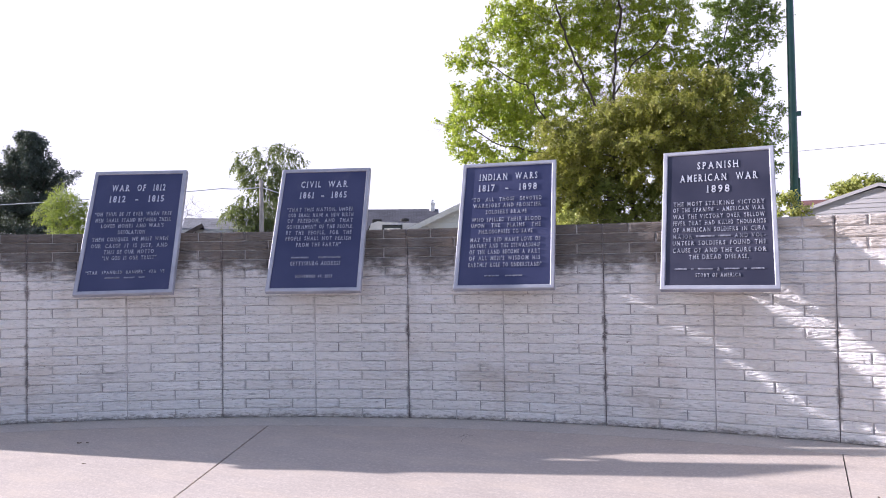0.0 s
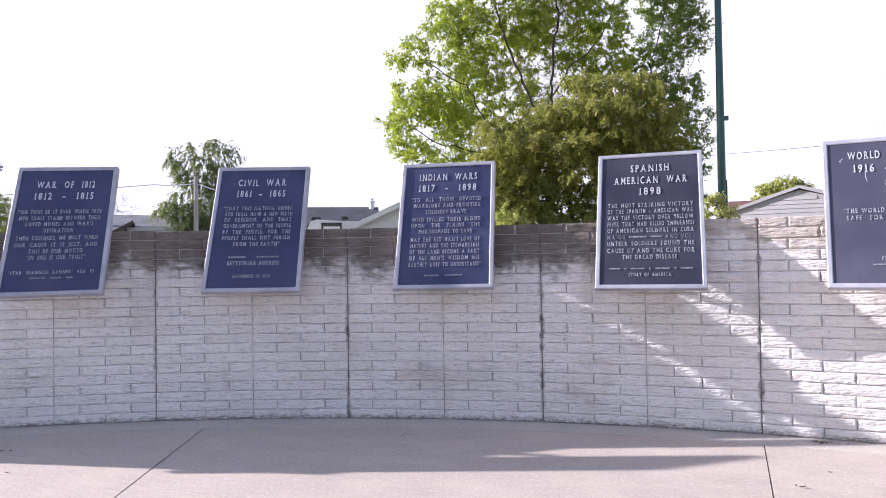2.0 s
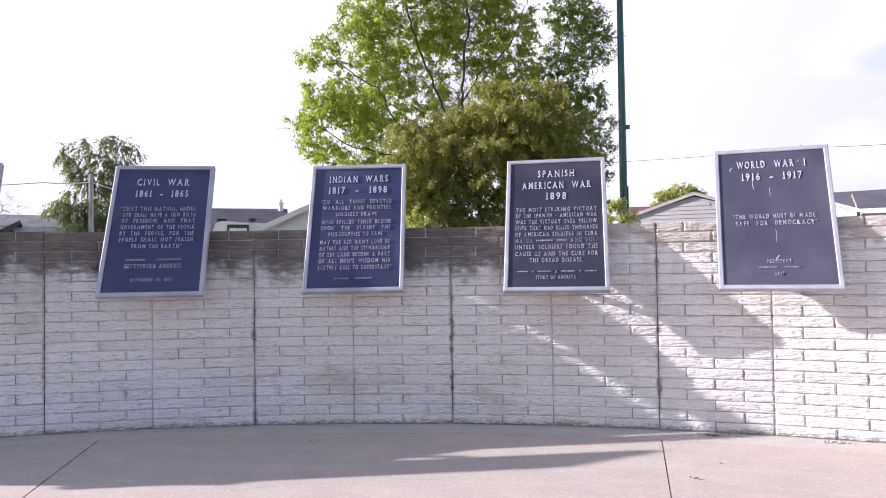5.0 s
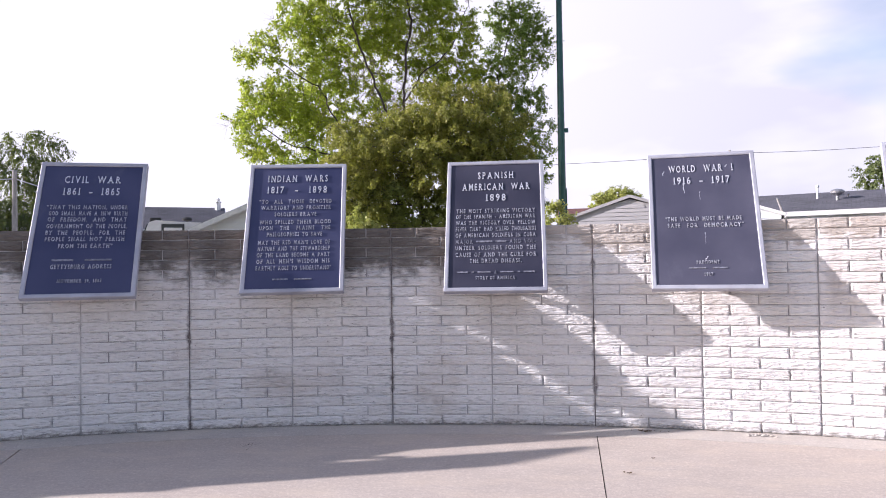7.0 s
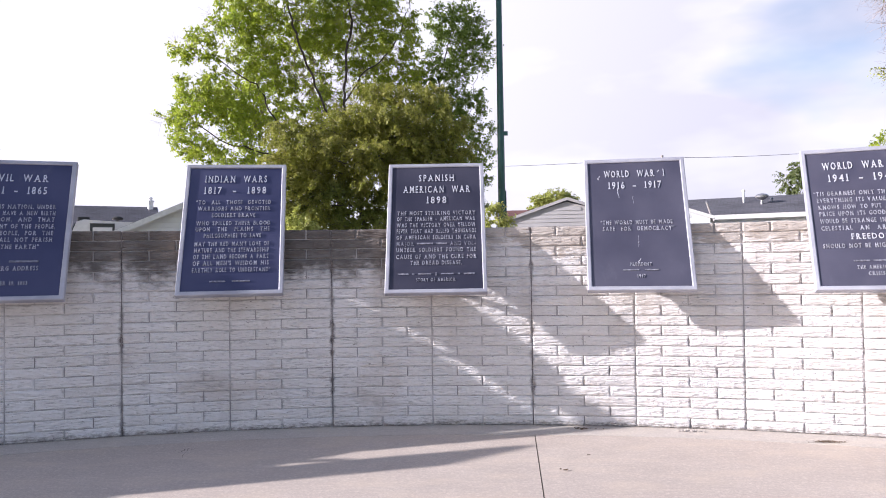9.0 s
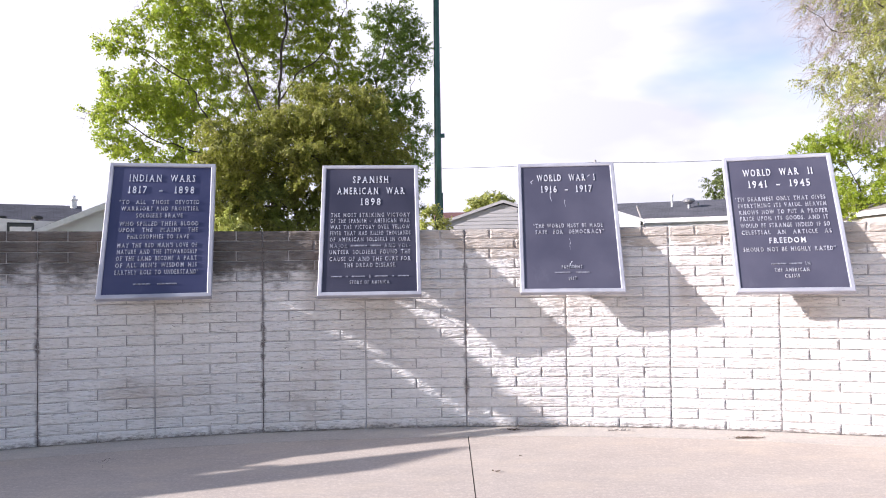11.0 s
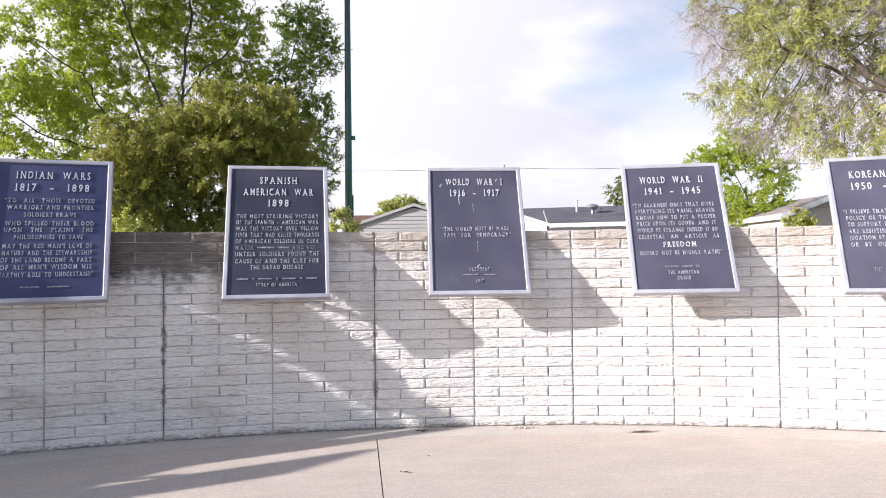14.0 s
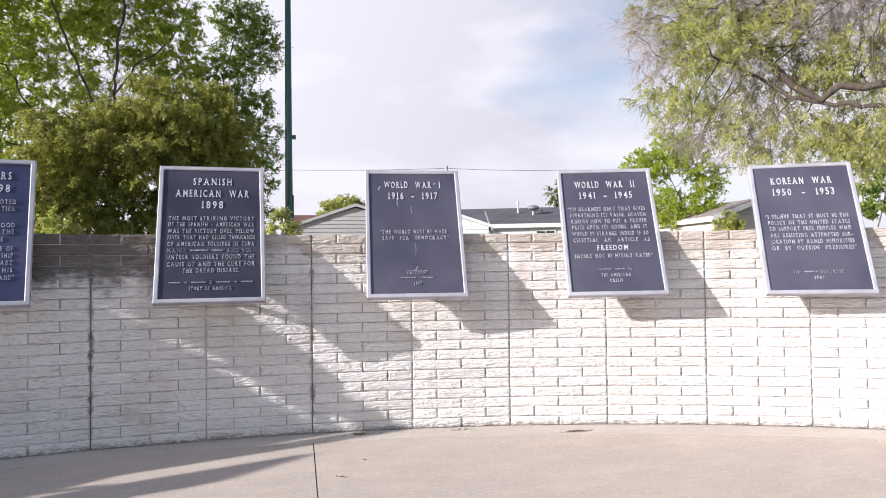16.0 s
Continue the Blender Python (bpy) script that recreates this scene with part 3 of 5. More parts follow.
def plaque(base, yaw, roll, tilt, width, length, lines, label, paint):
    m = pose(*base, 0, 0, yaw) @ pose(0, 0, 0, 0, -roll, 0) @ pose(0, 0, 0, -tilt, 0, 0)
    root = thing("memorial_plaque", m, label, "plaque", "plaques along the wall")
    # frame: a bevelled ring standing proud of the field
    bm = bmesh.new()
    b, h = 0.033, width / 2
    rings = []
    for inset, y in ((0, 0.052), (0, 0.005), (0.005, 0.0), (b - 0.006, 0.0), (b, 0.004), (b, PANEL_Y + 0.002)):
        rings.append([bm.verts.new(p) for p in ((-h + inset, y, inset), (h - inset, y, inset), (h - inset, y, length - inset), (-h + inset, y, length - inset))])
    for p, q in zip(rings, rings[1:]):
        for k in range(4):
            j = (k + 1) % 4
            bm.faces.new((p[k], p[j], q[j], q[k]))
    bmesh.ops.recalc_face_normals(bm, faces=bm.faces[:])
    part("frame", bm, M_FRAME, root, "pale metal border")
    part("field", box((-h + b, PANEL_Y, b), (h - b, 0.03, length - b)), paint, root)
    part("backing", box((-h + 0.004, 0.031, 0.004), (h - 0.004, 0.05, length - 0.004)), M_STEEL, root)
    for text, u, wide, v, size in lines:
        inscription(text, u, wide, v, {"T": 0.066, "B": 0.0365, "M": 0.047, "S": 0.029}[size], width, length, root)
    # brackets: two struts to the wall's face, two short posts on its top
    inv = m.inverted()
    away = Vector((base[0], base[1], 0)).normalized()
    across = Vector((away.y, -away.x, 0))
    foot = Vector((base[0], base[1], 0))
    spin = Matrix((across, away, Vector((0, 0, 1)))).transposed().to_4x4()
    for s in (-0.22, 0.22):
        strut = Matrix.Translation(foot + across * s + Vector((0, 0, 1.2))) @ spin
        part("strut", box((-0.02, 0.12, -0.02), (0.02, 0.37, 0.02), 0.003, inv @ strut), M_STEEL, root)
        post = Matrix.Translation(foot + across * s + away * 0.45 + Vector((0, 0, H_WALL))) @ spin
        part("post", box((-0.025, -0.025, -0.006), (0.025, 0.025, 0.155), 0.003, inv @ post), M_STEEL, root)
    return root


PLAQUES = [
    ((-5.152, 8.465, 1.095), 31.09, 0.81, 24.1, 1.178,
     [("WAR OF 1812", .5, .573, .144, "T"), ("1812 - 1815", .495, .582, .238, "T"),
      ("“OH THUS BE IT EVER WHEN FREE", .483, .81, .365, "B"), ("MEN SHALL STAND BETWEEN THEIR", .493, .794, .415, "B"),
      ("LOVED HOMES AND WAR'S", .494, .653, .462, "B"), ("DESOLATION", .494, .283, .514, "B"),
      ("THEN CONQUER WE MUST WHEN", .493, .788, .571, "B"), ("OUR CAUSE IT IS JUST, AND", .492, .79, .623, "B"),
      ("THIS BE OUR MOTTO", .497, .513, .672, "B"), ("“IN GOD IS OUR TRUST”", .51, .554, .72, "B"),
      ("“STAR SPANGLED BANNER” 4TH VS", .49, .802, .831, "S"), ("####### ##### ###", .497, .409, .874, "S")]),
    ((-3.766, 9.166, 1.094), 22.31, 0.01, 25.0, 1.184,
     [("CIVIL WAR", .498, .523, .132, "T"), ("1861 - 1865", .497, .522, .225, "T"),
      ("“THAT THIS NATION, UNDER", .484, .739, .347, "B"), ("GOD SHALL HAVE A NEW BIRTH", .497, .717, .394, "B"),
      ("OF FREEDOM, AND THAT", .495, .715, .44, "B"), ("GOVERNMENT OF THE PEOPLE,", .5, .728, .49, "B"),
      ("BY THE PEOPLE, FOR THE", .495, .714, .538, "B"), ("PEOPLE SHALL NOT PERISH", .496, .714, .585, "B"),
      ("FROM THE EARTH”", .506, .482, .635, "B"), ("####### #########", .495, .53, .737, "B"),
      ("GETTYSBURG ADDRESS", .494, .535, .783, "B"), ("NOVEMBER 19, 1863", .494, .387, .883, "S")]),
    ((-2.288, 9.642, 1.103), 13.25, 0.4, 24.4, 1.16,
     [("INDIAN WARS", .5, .618, .116, "T"), ("1817 - 1898", .497, .613, .208, "T"),
      ("“TO ALL THOSE DEVOTED", .49, .733, .304, "B"), ("WARRIORS AND FRONTIER", .499, .71, .354, "B"),
      ("SOLDIERS BRAVE", .495, .423, .407, "B"), ("WHO SPILLED THEIR BLOOD", .499, .716, .468, "B"),
      ("UPON THE PLAINS THE", .496, .713, .514, "B"), ("PHILOSOPHIES TO SAVE", .496, .552, .564, "B"),
      ("MAY THE RED MAN'S LOVE OF", .497, .715, .626, "B"), ("NATURE AND THE STEWARDSHIP", .498, .712, .673, "B"),
      ("OF THE LAND BECOME A PART", .497, .716, .721, "B"), ("OF ALL MEN'S WISDOM HIS", .498, .717, .769, "B"),
      ("EARTHLY ROLE TO UNDERSTAND”", .505, .734, .819, "B"), ("####### ########", .496, .379, .902, "S")]),
    ((-0.74, 9.882, 1.092), 4.18, 0.1, 25.1, 1.182,
     [("SPANISH", .505, .37, .115, "T"), ("AMERICAN WAR", .506, .695, .208, "T"), ("1898", .504, .203, .295, "T"),
      ("THE MOST STRIKING VICTORY", .503, .797, .4, "B"), ("OF THE SPANISH - AMERICAN WAR", .501, .797, .445, "B"),
      ("WAS THE VICTORY OVER YELLOW", .5, .796, .493, "B"), ("FEVER THAT HAD KILLED THOUSANDS", .503, .804, .54, "B"),
      ("OF AMERICAN SOLDIERS IN CUBA", .501, .797, .588, "B"), ("MAJOR ###### #### AND VOL-", .502, .801, .636, "B"),
      ("UNTEER SOLDIERS FOUND THE", .501, .796, .682, "B"), ("CAUSE OF AND THE CURE FOR", .503, .796, .733, "B"),
      ("THE DREAD DISEASE.", .502, .508, .779, "B"), ("##### # ###### & ###### # #####", .501, .755, .861, "S"),
      ("STORY OF AMERICA", .498, .383, .902, "S")]),
    ((0.812, 9.876, 1.098), -4.38, 0.01, 25.3, 1.175,
     [("WORLD WAR I", .499, .596, .119, "T"), ("1916 - 1917", .498, .521, .211, "T"),
      ("“THE WORLD MUST BE MADE", .489, .687, .503, "B"), ("SAFE FOR DEMOCRACY”", .505, .679, .551, "B"),
      ("PRESIDENT", .505, .202, .814, "S"), ("####### ######", .504, .335, .855, "S"), ("1917", .504, .075, .898, "S")]),
    ((2.375, 9.621, 1.094), -13.29, 0.47, 25.1, 1.178,
     [("WORLD WAR II", .496, .636, .127, "T"), ("1941 - 1945", .494, .56, .218, "T"),
      ("“TIS DEARNESS ONLY THAT GIVES", .481, .808, .332, "B"), ("EVERYTHING ITS VALUE. HEAVEN", .492, .787, .381, "B"),
      ("KNOWS HOW TO PUT A PROPER", .494, .787, .431, "B"), ("PRICE UPON ITS GOODS. AND IT", .491, .778, .478, "B"),
      ("WOULD BE STRANGE INDEED IF SO", .493, .782, .53, "B"), ("CELESTIAL AN ARTICLE AS", .496, .784, .58, "B"),
      ("FREEDOM", .497, .322, .64, "M"), ("SHOULD NOT BE HIGHLY RATED”", .499, .795, .703, "B"),
      ("###### ##### IN", .496, .333, .806, "S"), ("THE AMERICAN", .499, .295, .848, "S"), ("CRISIS", .495, .125, .89, "S")]),
    ((3.821, 9.144, 1.093), -22.58, 0.24, 25.0, 1.18,
     [("KOREAN WAR", .492, .589, .136, "T"), ("1950 - 1953", .496, .59, .227, "T"),
      ("“I BELIEVE THAT IT MUST BE THE", .486, .782, .421, "B"), ("POLICY OF THE UNITED STATES", .494, .768, .469, "B"),
      ("TO SUPPORT FREE PEOPLES WHO", .496, .76, .516, "B"), ("ARE RESISTING ATTEMPTED SUB-", .496, .766, .567, "B"),
      ("JUGATION BY ARMED MINORITIES", .497, .767, .615, "B"), ("OR BY OUTSIDE PRESSURES”", .504, .776, .663, "B"),
      ("THE ###### DOCTRINE", .499, .456, .84, "S"), ("1949", .5, .087, .882, "S")]),
]
PLAQUES.insert(0, ((-6.415, 7.50, 1.095), 41.0, 0.3, 24.5, 1.18, [("########## ###", .5, .62, .14, "B"), ("#### # ####", .5, .5, .23, "B")]))
PLAQUE_LABELS = [
    "dark blue cast plaque in pale metal frame, near the wall's end",
    "dark blue cast plaque in pale metal frame, headed War of 1812",
    "dark blue cast plaque in pale metal frame, headed Civil War",
    "dark blue cast plaque in pale metal frame, headed Indian Wars",
    "near-black cast plaque in pale metal frame, headed Spanish American War",
    "dark grey stained plaque in pale metal frame, headed World War I",
    "dark grey cast plaque in pale metal frame, headed World War II",
    "dark grey cast plaque in pale metal frame, headed Korean War",
]
made = []
for n, ((base, yaw, roll, tilt, length, lines), label) in enumerate(zip(PLAQUES, PLAQUE_LABELS)):
    made.append(plaque(base, yaw, roll, tilt, 0.795, length, lines, label, M_PLAQUE_BLUE if n < 4 else M_PLAQUE_DARK if n == 4 else M_PLAQUE_GREY))


def drip(parent, u, v, tall, wide, width=0.795, length=1.175):
    """A dried pale run on a plaque's field: a thin, tapering, knotted streak."""
    bm = bmesh.new()
    rnd = random.Random(int(u * 1000 + v * 77))
    left, right = [], []
    for i in range(9):
        f = i / 8
        w = wide * (0.35 + 0.65 * abs(math.sin(f * 7 + u * 9))) * (1 - 0.4 * f)
        x = (u - 0.5) * width + wide * 0.8 * math.sin(f * 5 + v * 10) + rnd.uniform(-0.001, 0.001)
        z = (1 - v) * length - tall * f
        left.append(bm.verts.new((x - w / 2, PANEL_Y - 0.0012, z)))
        right.append(bm.verts.new((x + w / 2, PANEL_Y - 0.0012, z)))
    for i in range(8):
        bm.faces.new((left[i], left[i + 1], right[i + 1], right[i]))
    part("dried_run", bm, M_LETTER, parent, "pale dried run on the field")


for u, v, tall, wide in ((0.335, 0.215, 0.11, 0.007), (0.145, 0.135, 0.035, 0.009), (0.475, 0.30, 0.07, 0.003), (0.50, 0.60, 0.10, 0.003), (0.498, 0.775, 0.04, 0.010), (0.735, 0.10, 0.02, 0.009)):
    drip(made[5], u, v, tall, wide)


# ---- trees ----
def leaf_arrays(centres, spread, count, size, rng, flat=0.0, slim=0.32):
    """Small folded leaves scattered round the centres."""
    n = len(centres) * count
    at = np.repeat(centres, count, 0) + np.clip(rng.normal(size=(n, 3)), -1.7, 1.7) * spread
    way = rng.normal(size=(n, 3))
    way[:, 2] -= flat
    way = unit(way)
    side = unit(np.cross(way, rng.normal(size=(n, 3))))
    up = np.cross(side, way)
    s = size * rng.uniform(0.6, 1.3, (n, 1))
    quad = np.stack([at - way * s * 0.5, at + side * s * slim + up * s * 0.1, at + way * s * 0.5, at - side * s * slim + up * s * 0.1], 1)
    return quad.reshape(-1, 3), np.arange(n * 4).reshape(n, 4)


def bend(a, b, rnd, sag, steps=6):
    a, b = Vector(a), Vector(b)
    size = (b - a).length
    w1, w2 = (Vector([rnd.uniform(-1, 1) for _ in range(3)]) * size * 0.09 for _ in range(2))
    out = []
    for i in range(steps + 1):
        f = i / steps
        out.append(a.lerp(b, f) + w1 * math.sin(f * math.pi) + w2 * math.sin(f * 2 * math.pi) + Vector((0, 0, sag * size * math.sin(f * math.pi))))
    return out


def resample(line, step):
    """Points along a bent line, about a step apart."""
    out = [np.array(line[0][:])]
    for p, q in zip(line, line[1:]):
        p, q = np.array(p[:]), np.array(q[:])
        n = max(1, int(round(np.linalg.norm(q - p) / step)))
        out += [p + (q - p) * (i + 1) / n for i in range(n)]
    return out


def grow(pos, parent, marks, step, kill, rng, lean=0.0):
    """Lets branches grow from the given joints towards the marks until each mark is reached."""
    pos, parent = [np.array(p) for p in pos], list(parent)
    tries = np.zeros(len(pos), int)
    away = np.linalg.norm(marks[:, None] - np.array(pos)[None], axis=2)
    near, dist = away.argmin(1), away.min(1)
    for _ in range(90):
        keep = (dist > kill) & (tries[near] < 4)
        marks, near, dist = marks[keep], near[keep], dist[keep]
        if not len(marks):
            break
        joints = np.unique(near)
        here = np.array(pos)
        pull = np.zeros((len(pos), 3))
        np.add.at(pull, near, (marks - here[near]) / dist[:, None])
        d = pull[joints]
        d /= np.linalg.norm(d, axis=1, keepdims=True) + 1e-9
        d += rng.normal(size=d.shape) * 0.22 + np.array([0, 0, lean])
        d /= np.linalg.norm(d, axis=1, keepdims=True)
        fresh = here[joints] + d * step
        first = len(pos)
        pos += list(fresh)
        parent += [int(j) for j in joints]
        tries[joints] += 1
        tries = np.concatenate([tries, np.zeros(len(fresh), int)])
        away = np.linalg.norm(marks[:, None] - fresh[None], axis=2)
        k = away.argmin(1)
        closer = away[np.arange(len(marks)), k] < dist
        near = np.where(closer, first + k, near)
        dist = np.where(closer, away[np.arange(len(marks)), k], dist)
    return np.array(pos), np.array(parent)


def unit(v):
    return v / (np.linalg.norm(v, axis=-1, keepdims=True) + 1e-9)


def tree(base, top, girth, lobes, leaf, bark, seed, label, leaf_size=0.08, density=34, sprays=3, leaves=7, spray=0.2, step=0.17, droop=0.0,
         category="tree", name="tree", bare=0.0, limbs=(), twig_mat=None, thin=0.0032, slim=0.36, taper=2.35, twigs=True, shell=0.5):
    """lobes: middle, half width, half height, bare share. Branches grow from the stem and limbs through the lobes; sprays of leaves sit on the thin twigs."""
    rnd, rng = random.Random(seed), np.random.default_rng(seed)
    root = thing(name, Matrix.Translation(base), label, category)
    base, top = Vector(base), Vector(top)
    pos, parent = [], []
    for n, p in enumerate(resample(bend(base, top, rnd, 0.0, 8), step * 1.5)):
        pos.append(p)
        parent.append(n - 1)
    for line in limbs:
        pts = resample(line, step * 1.3)
        last = int(np.argmin(np.linalg.norm(np.array(pos) - pts[0], axis=1)))
        for p in pts[1:]:
            pos.append(p + rng.normal(size=3) * step * 0.16)
            parent.append(last)
            last = len(pos) - 1
    marks = []
    for middle, wide, tall, _ in lobes:
        n = max(5, int(density * 4.2 * wide * wide * tall))
        way = unit(rng.normal(size=(n, 3))) * (rng.random((n, 1)) ** shell) * rng.uniform(0.8, 1.12, (n, 1))
        marks.append(np.array(middle[:]) + way * np.array([wide, wide, tall]))
    marks = np.concatenate(marks)
    marks = marks[marks[:, 2] > base.z + 0.2]
    pos, parent = grow(pos, parent, marks, step, step * 1.35, rng, -0.04 if droop else 0.05)
    n = len(pos)
    kids = [[] for _ in range(n)]
    for i in range(1, n):
        kids[parent[i]].append(i)
    heavy = np.full(n, thin ** taper)
    for i in range(n - 1, 0, -1):
        if kids[i]:
            heavy[i] = sum(heavy[k] for k in kids[i])
    heavy[0] = sum(heavy[k] for k in kids[0])
    thick = np.minimum(heavy ** (1 / taper), girth)
    thick[0] = thick[0] * 1.25
    verts, faces, tv, tf = [], [], [], []
    todo = [(0, None)]
    while todo:
        i, start = todo.pop()
        chain = [] if start is None else [start]
        while True:
            chain.append(i)
            if not kids[i]:
                break
            order = sorted(kids[i], key=lambda k: -heavy[k])
            todo += [(k, i) for k in order[1:]]
            i = order[0]
        radii = [thick[k] for k in chain]
        if start is not None:
            radii[0] = radii[1] * 1.15
        line = [Vector(pos[k]) for k in chain]
        if len(line) < 2:
            continue
        big = radii[0] > 0.012 or start is None
        tube_arrays(line, radii, 8 if radii[0] > 0.04 else 5 if big else 3, verts if big else tv, faces if big else tf)
    # sprays on the thin ends
    fine = np.array([i for i in range(1, n) if heavy[i] <= 5.5 * thin ** taper])
    mid = np.array([m[:] for m, *_ in lobes])
    size = np.array([[w, w, t] for _, w, t, _ in lobes])
    share = np.array([bare if o is None else o for *_, o in lobes])
    lobe = np.linalg.norm((pos[fine][:, None] - mid[None]) / size[None], axis=2).argmin(1)
    # whole twigs stay bare, not single sprays
    patch = np.array([noise.noise(Vector(p * 0.9)) for p in pos[fine]])
    naked = np.clip(patch * 0.7 + rng.random(len(fine)) * 0.5 + 0.25, 0, 1) < share[lobe]
    at = np.repeat(pos[fine], sprays, 0)
    run = np.repeat(unit(pos[fine] - pos[parent[fine]]), sprays, 0)
    out = np.repeat(unit(pos[fine] - mid[lobe]), sprays, 0)
    way = unit(run * 0.7 + out * 0.35 + rng.normal(size=at.shape) * 0.62 + np.array([0, 0, -droop]))
    reach = spray * rng.uniform(0.55, 1.25, (len(at), 1))
    naked = np.repeat(naked, sprays)
    if twigs:
        side = unit(np.cross(way, np.array([0.3, 0.2, 0.93])))
        up = np.cross(way, side)
        tip = at + way * reach * np.where(naked, 1.5, 1.0)[:, None] + np.array([0, 0, -droop * 0.12])
        w = thin * np.where(naked, 1.0, 0.7)[:, None]
        ring = [side * math.cos(a) + up * math.sin(a) for a in (0.0, 2.09, 4.19)]
        six = np.stack([at + r * w for r in ring] + [tip + r * w * 0.45 for r in ring], 1).reshape(-1, 3)
        k = np.arange(len(at))[:, None] * 6
        quads = np.concatenate([k + np.array([[0, 1, 4, 3]]), k + np.array([[1, 2, 5, 4]]), k + np.array([[2, 0, 3, 5]])]) + len(tv)
        tv, tf = list(tv) + list(six), list(tf) + list(quads)
    at, way, reach, out = at[~naked], way[~naked], reach[~naked], out[~naked]
    f = np.tile(np.linspace(0.15, 1.05, leaves), len(at))[:, None]
    at, way, reach, out = (np.repeat(v, leaves, 0) for v in (at, way, reach, out))
    flip = np.tile(np.where(np.arange(leaves) % 2, 1.0, -1.0), len(at) // leaves)[:, None]
    across = unit(np.cross(way, unit(out + rng.normal(size=way.shape) * 0.5)))
    point = unit(way * 0.6 + across * flip * 0.8 + rng.normal(size=way.shape) * 0.3 + np.array([0, 0, -0.25 - droop * 0.5]))
    at = at + way * reach * f + np.array([0, 0, -droop * 0.12]) * f * f + rng.normal(size=at.shape) * 0.012
    face = unit(out * 0.7 + np.array([0, 0, 0.45]) + rng.normal(size=way.shape) * 0.55)
    side = unit(np.cross(point, face))
    up = np.cross(side, point)
    s = leaf_size * rng.uniform(0.6, 1.25, (len(at), 1))
    quad = np.stack([at, at + point * s * 0.42 + side * s * slim + up * s * 0.09, at + point * s - up * s * 0.12, at + point * s * 0.42 - side * s * slim + up * s * 0.09], 1).reshape(-1, 3)
    shift = np.array(base[:])
    trunk = part_arrays("trunk", np.array(verts) - shift, faces, bark, root)
    for p in trunk.data.polygons:
        p.use_smooth = True
    tagged(part_arrays("twig_mass", np.array(tv) - shift, tf, twig_mat or bark, root), kind="stuff")
    part_arrays("crown", quad - shift, np.arange(len(quad)).reshape(-1, 4), leaf, root)
    return root


def lobes_at(rows):
    return [(spot(*row[:3]), row[3], row[4], row[5] if len(row) > 5 else None) for row in rows]


def spruce(base, height, wide, seed, label):
    """A dense cone of drooping boughs round a straight stem."""
    rnd, rng = random.Random(seed), np.random.default_rng(seed)
    root = thing("spruce", Matrix.Translation(base), label, "tree")
    verts, faces, centres = [], [], []
    tube_arrays([Vector((0, 0, height * i / 8)) for i in range(9)], [0.24 * (1 - i / 8.3) for i in range(9)], 8, verts, faces)
    z = 0.7
    while z < height:
        f = z / height
        reach = wide * (1 - f) ** 0.86 * (0.86 + 0.14 * math.sin(z * 2.6)) + 0.2
        for _ in range(15 if f < 0.8 else 8):
            a, r = rnd.uniform(0, 6.283), reach * rnd.uniform(0.72, 1.16)
            tip = Vector((math.cos(a) * r, math.sin(a) * r, z + 0.3 * r * (0.5 if f < 0.6 else 1.8)))
            line = bend((0, 0, z), tip, rnd, -0.16, 6)
            tube_arrays(line, [0.035, 0.03, 0.026, 0.02, 0.014, 0.01, 0.005], 3, verts, faces)
            for k in range(2, 7):
                for _ in range(3 if k < 5 else 4):
                    centres.append(line[k].lerp(line[k - 1], rnd.random()) + Vector([rnd.gauss(0, 0.13 if k < 6 else 0.05), rnd.gauss(0, 0.13 if k < 6 else 0.05), rnd.gauss(0, 0.05)]))
        z += 0.27
    part_arrays("trunk", verts, faces, M_BARK, root)
    vs, fs = leaf_arrays(np.array([c[:] for c in centres]), 0.10, 20, 0.12, rng, 0.3, 0.2)
    part_arrays("crown", vs, fs, M_NEEDLE, root)
    return root


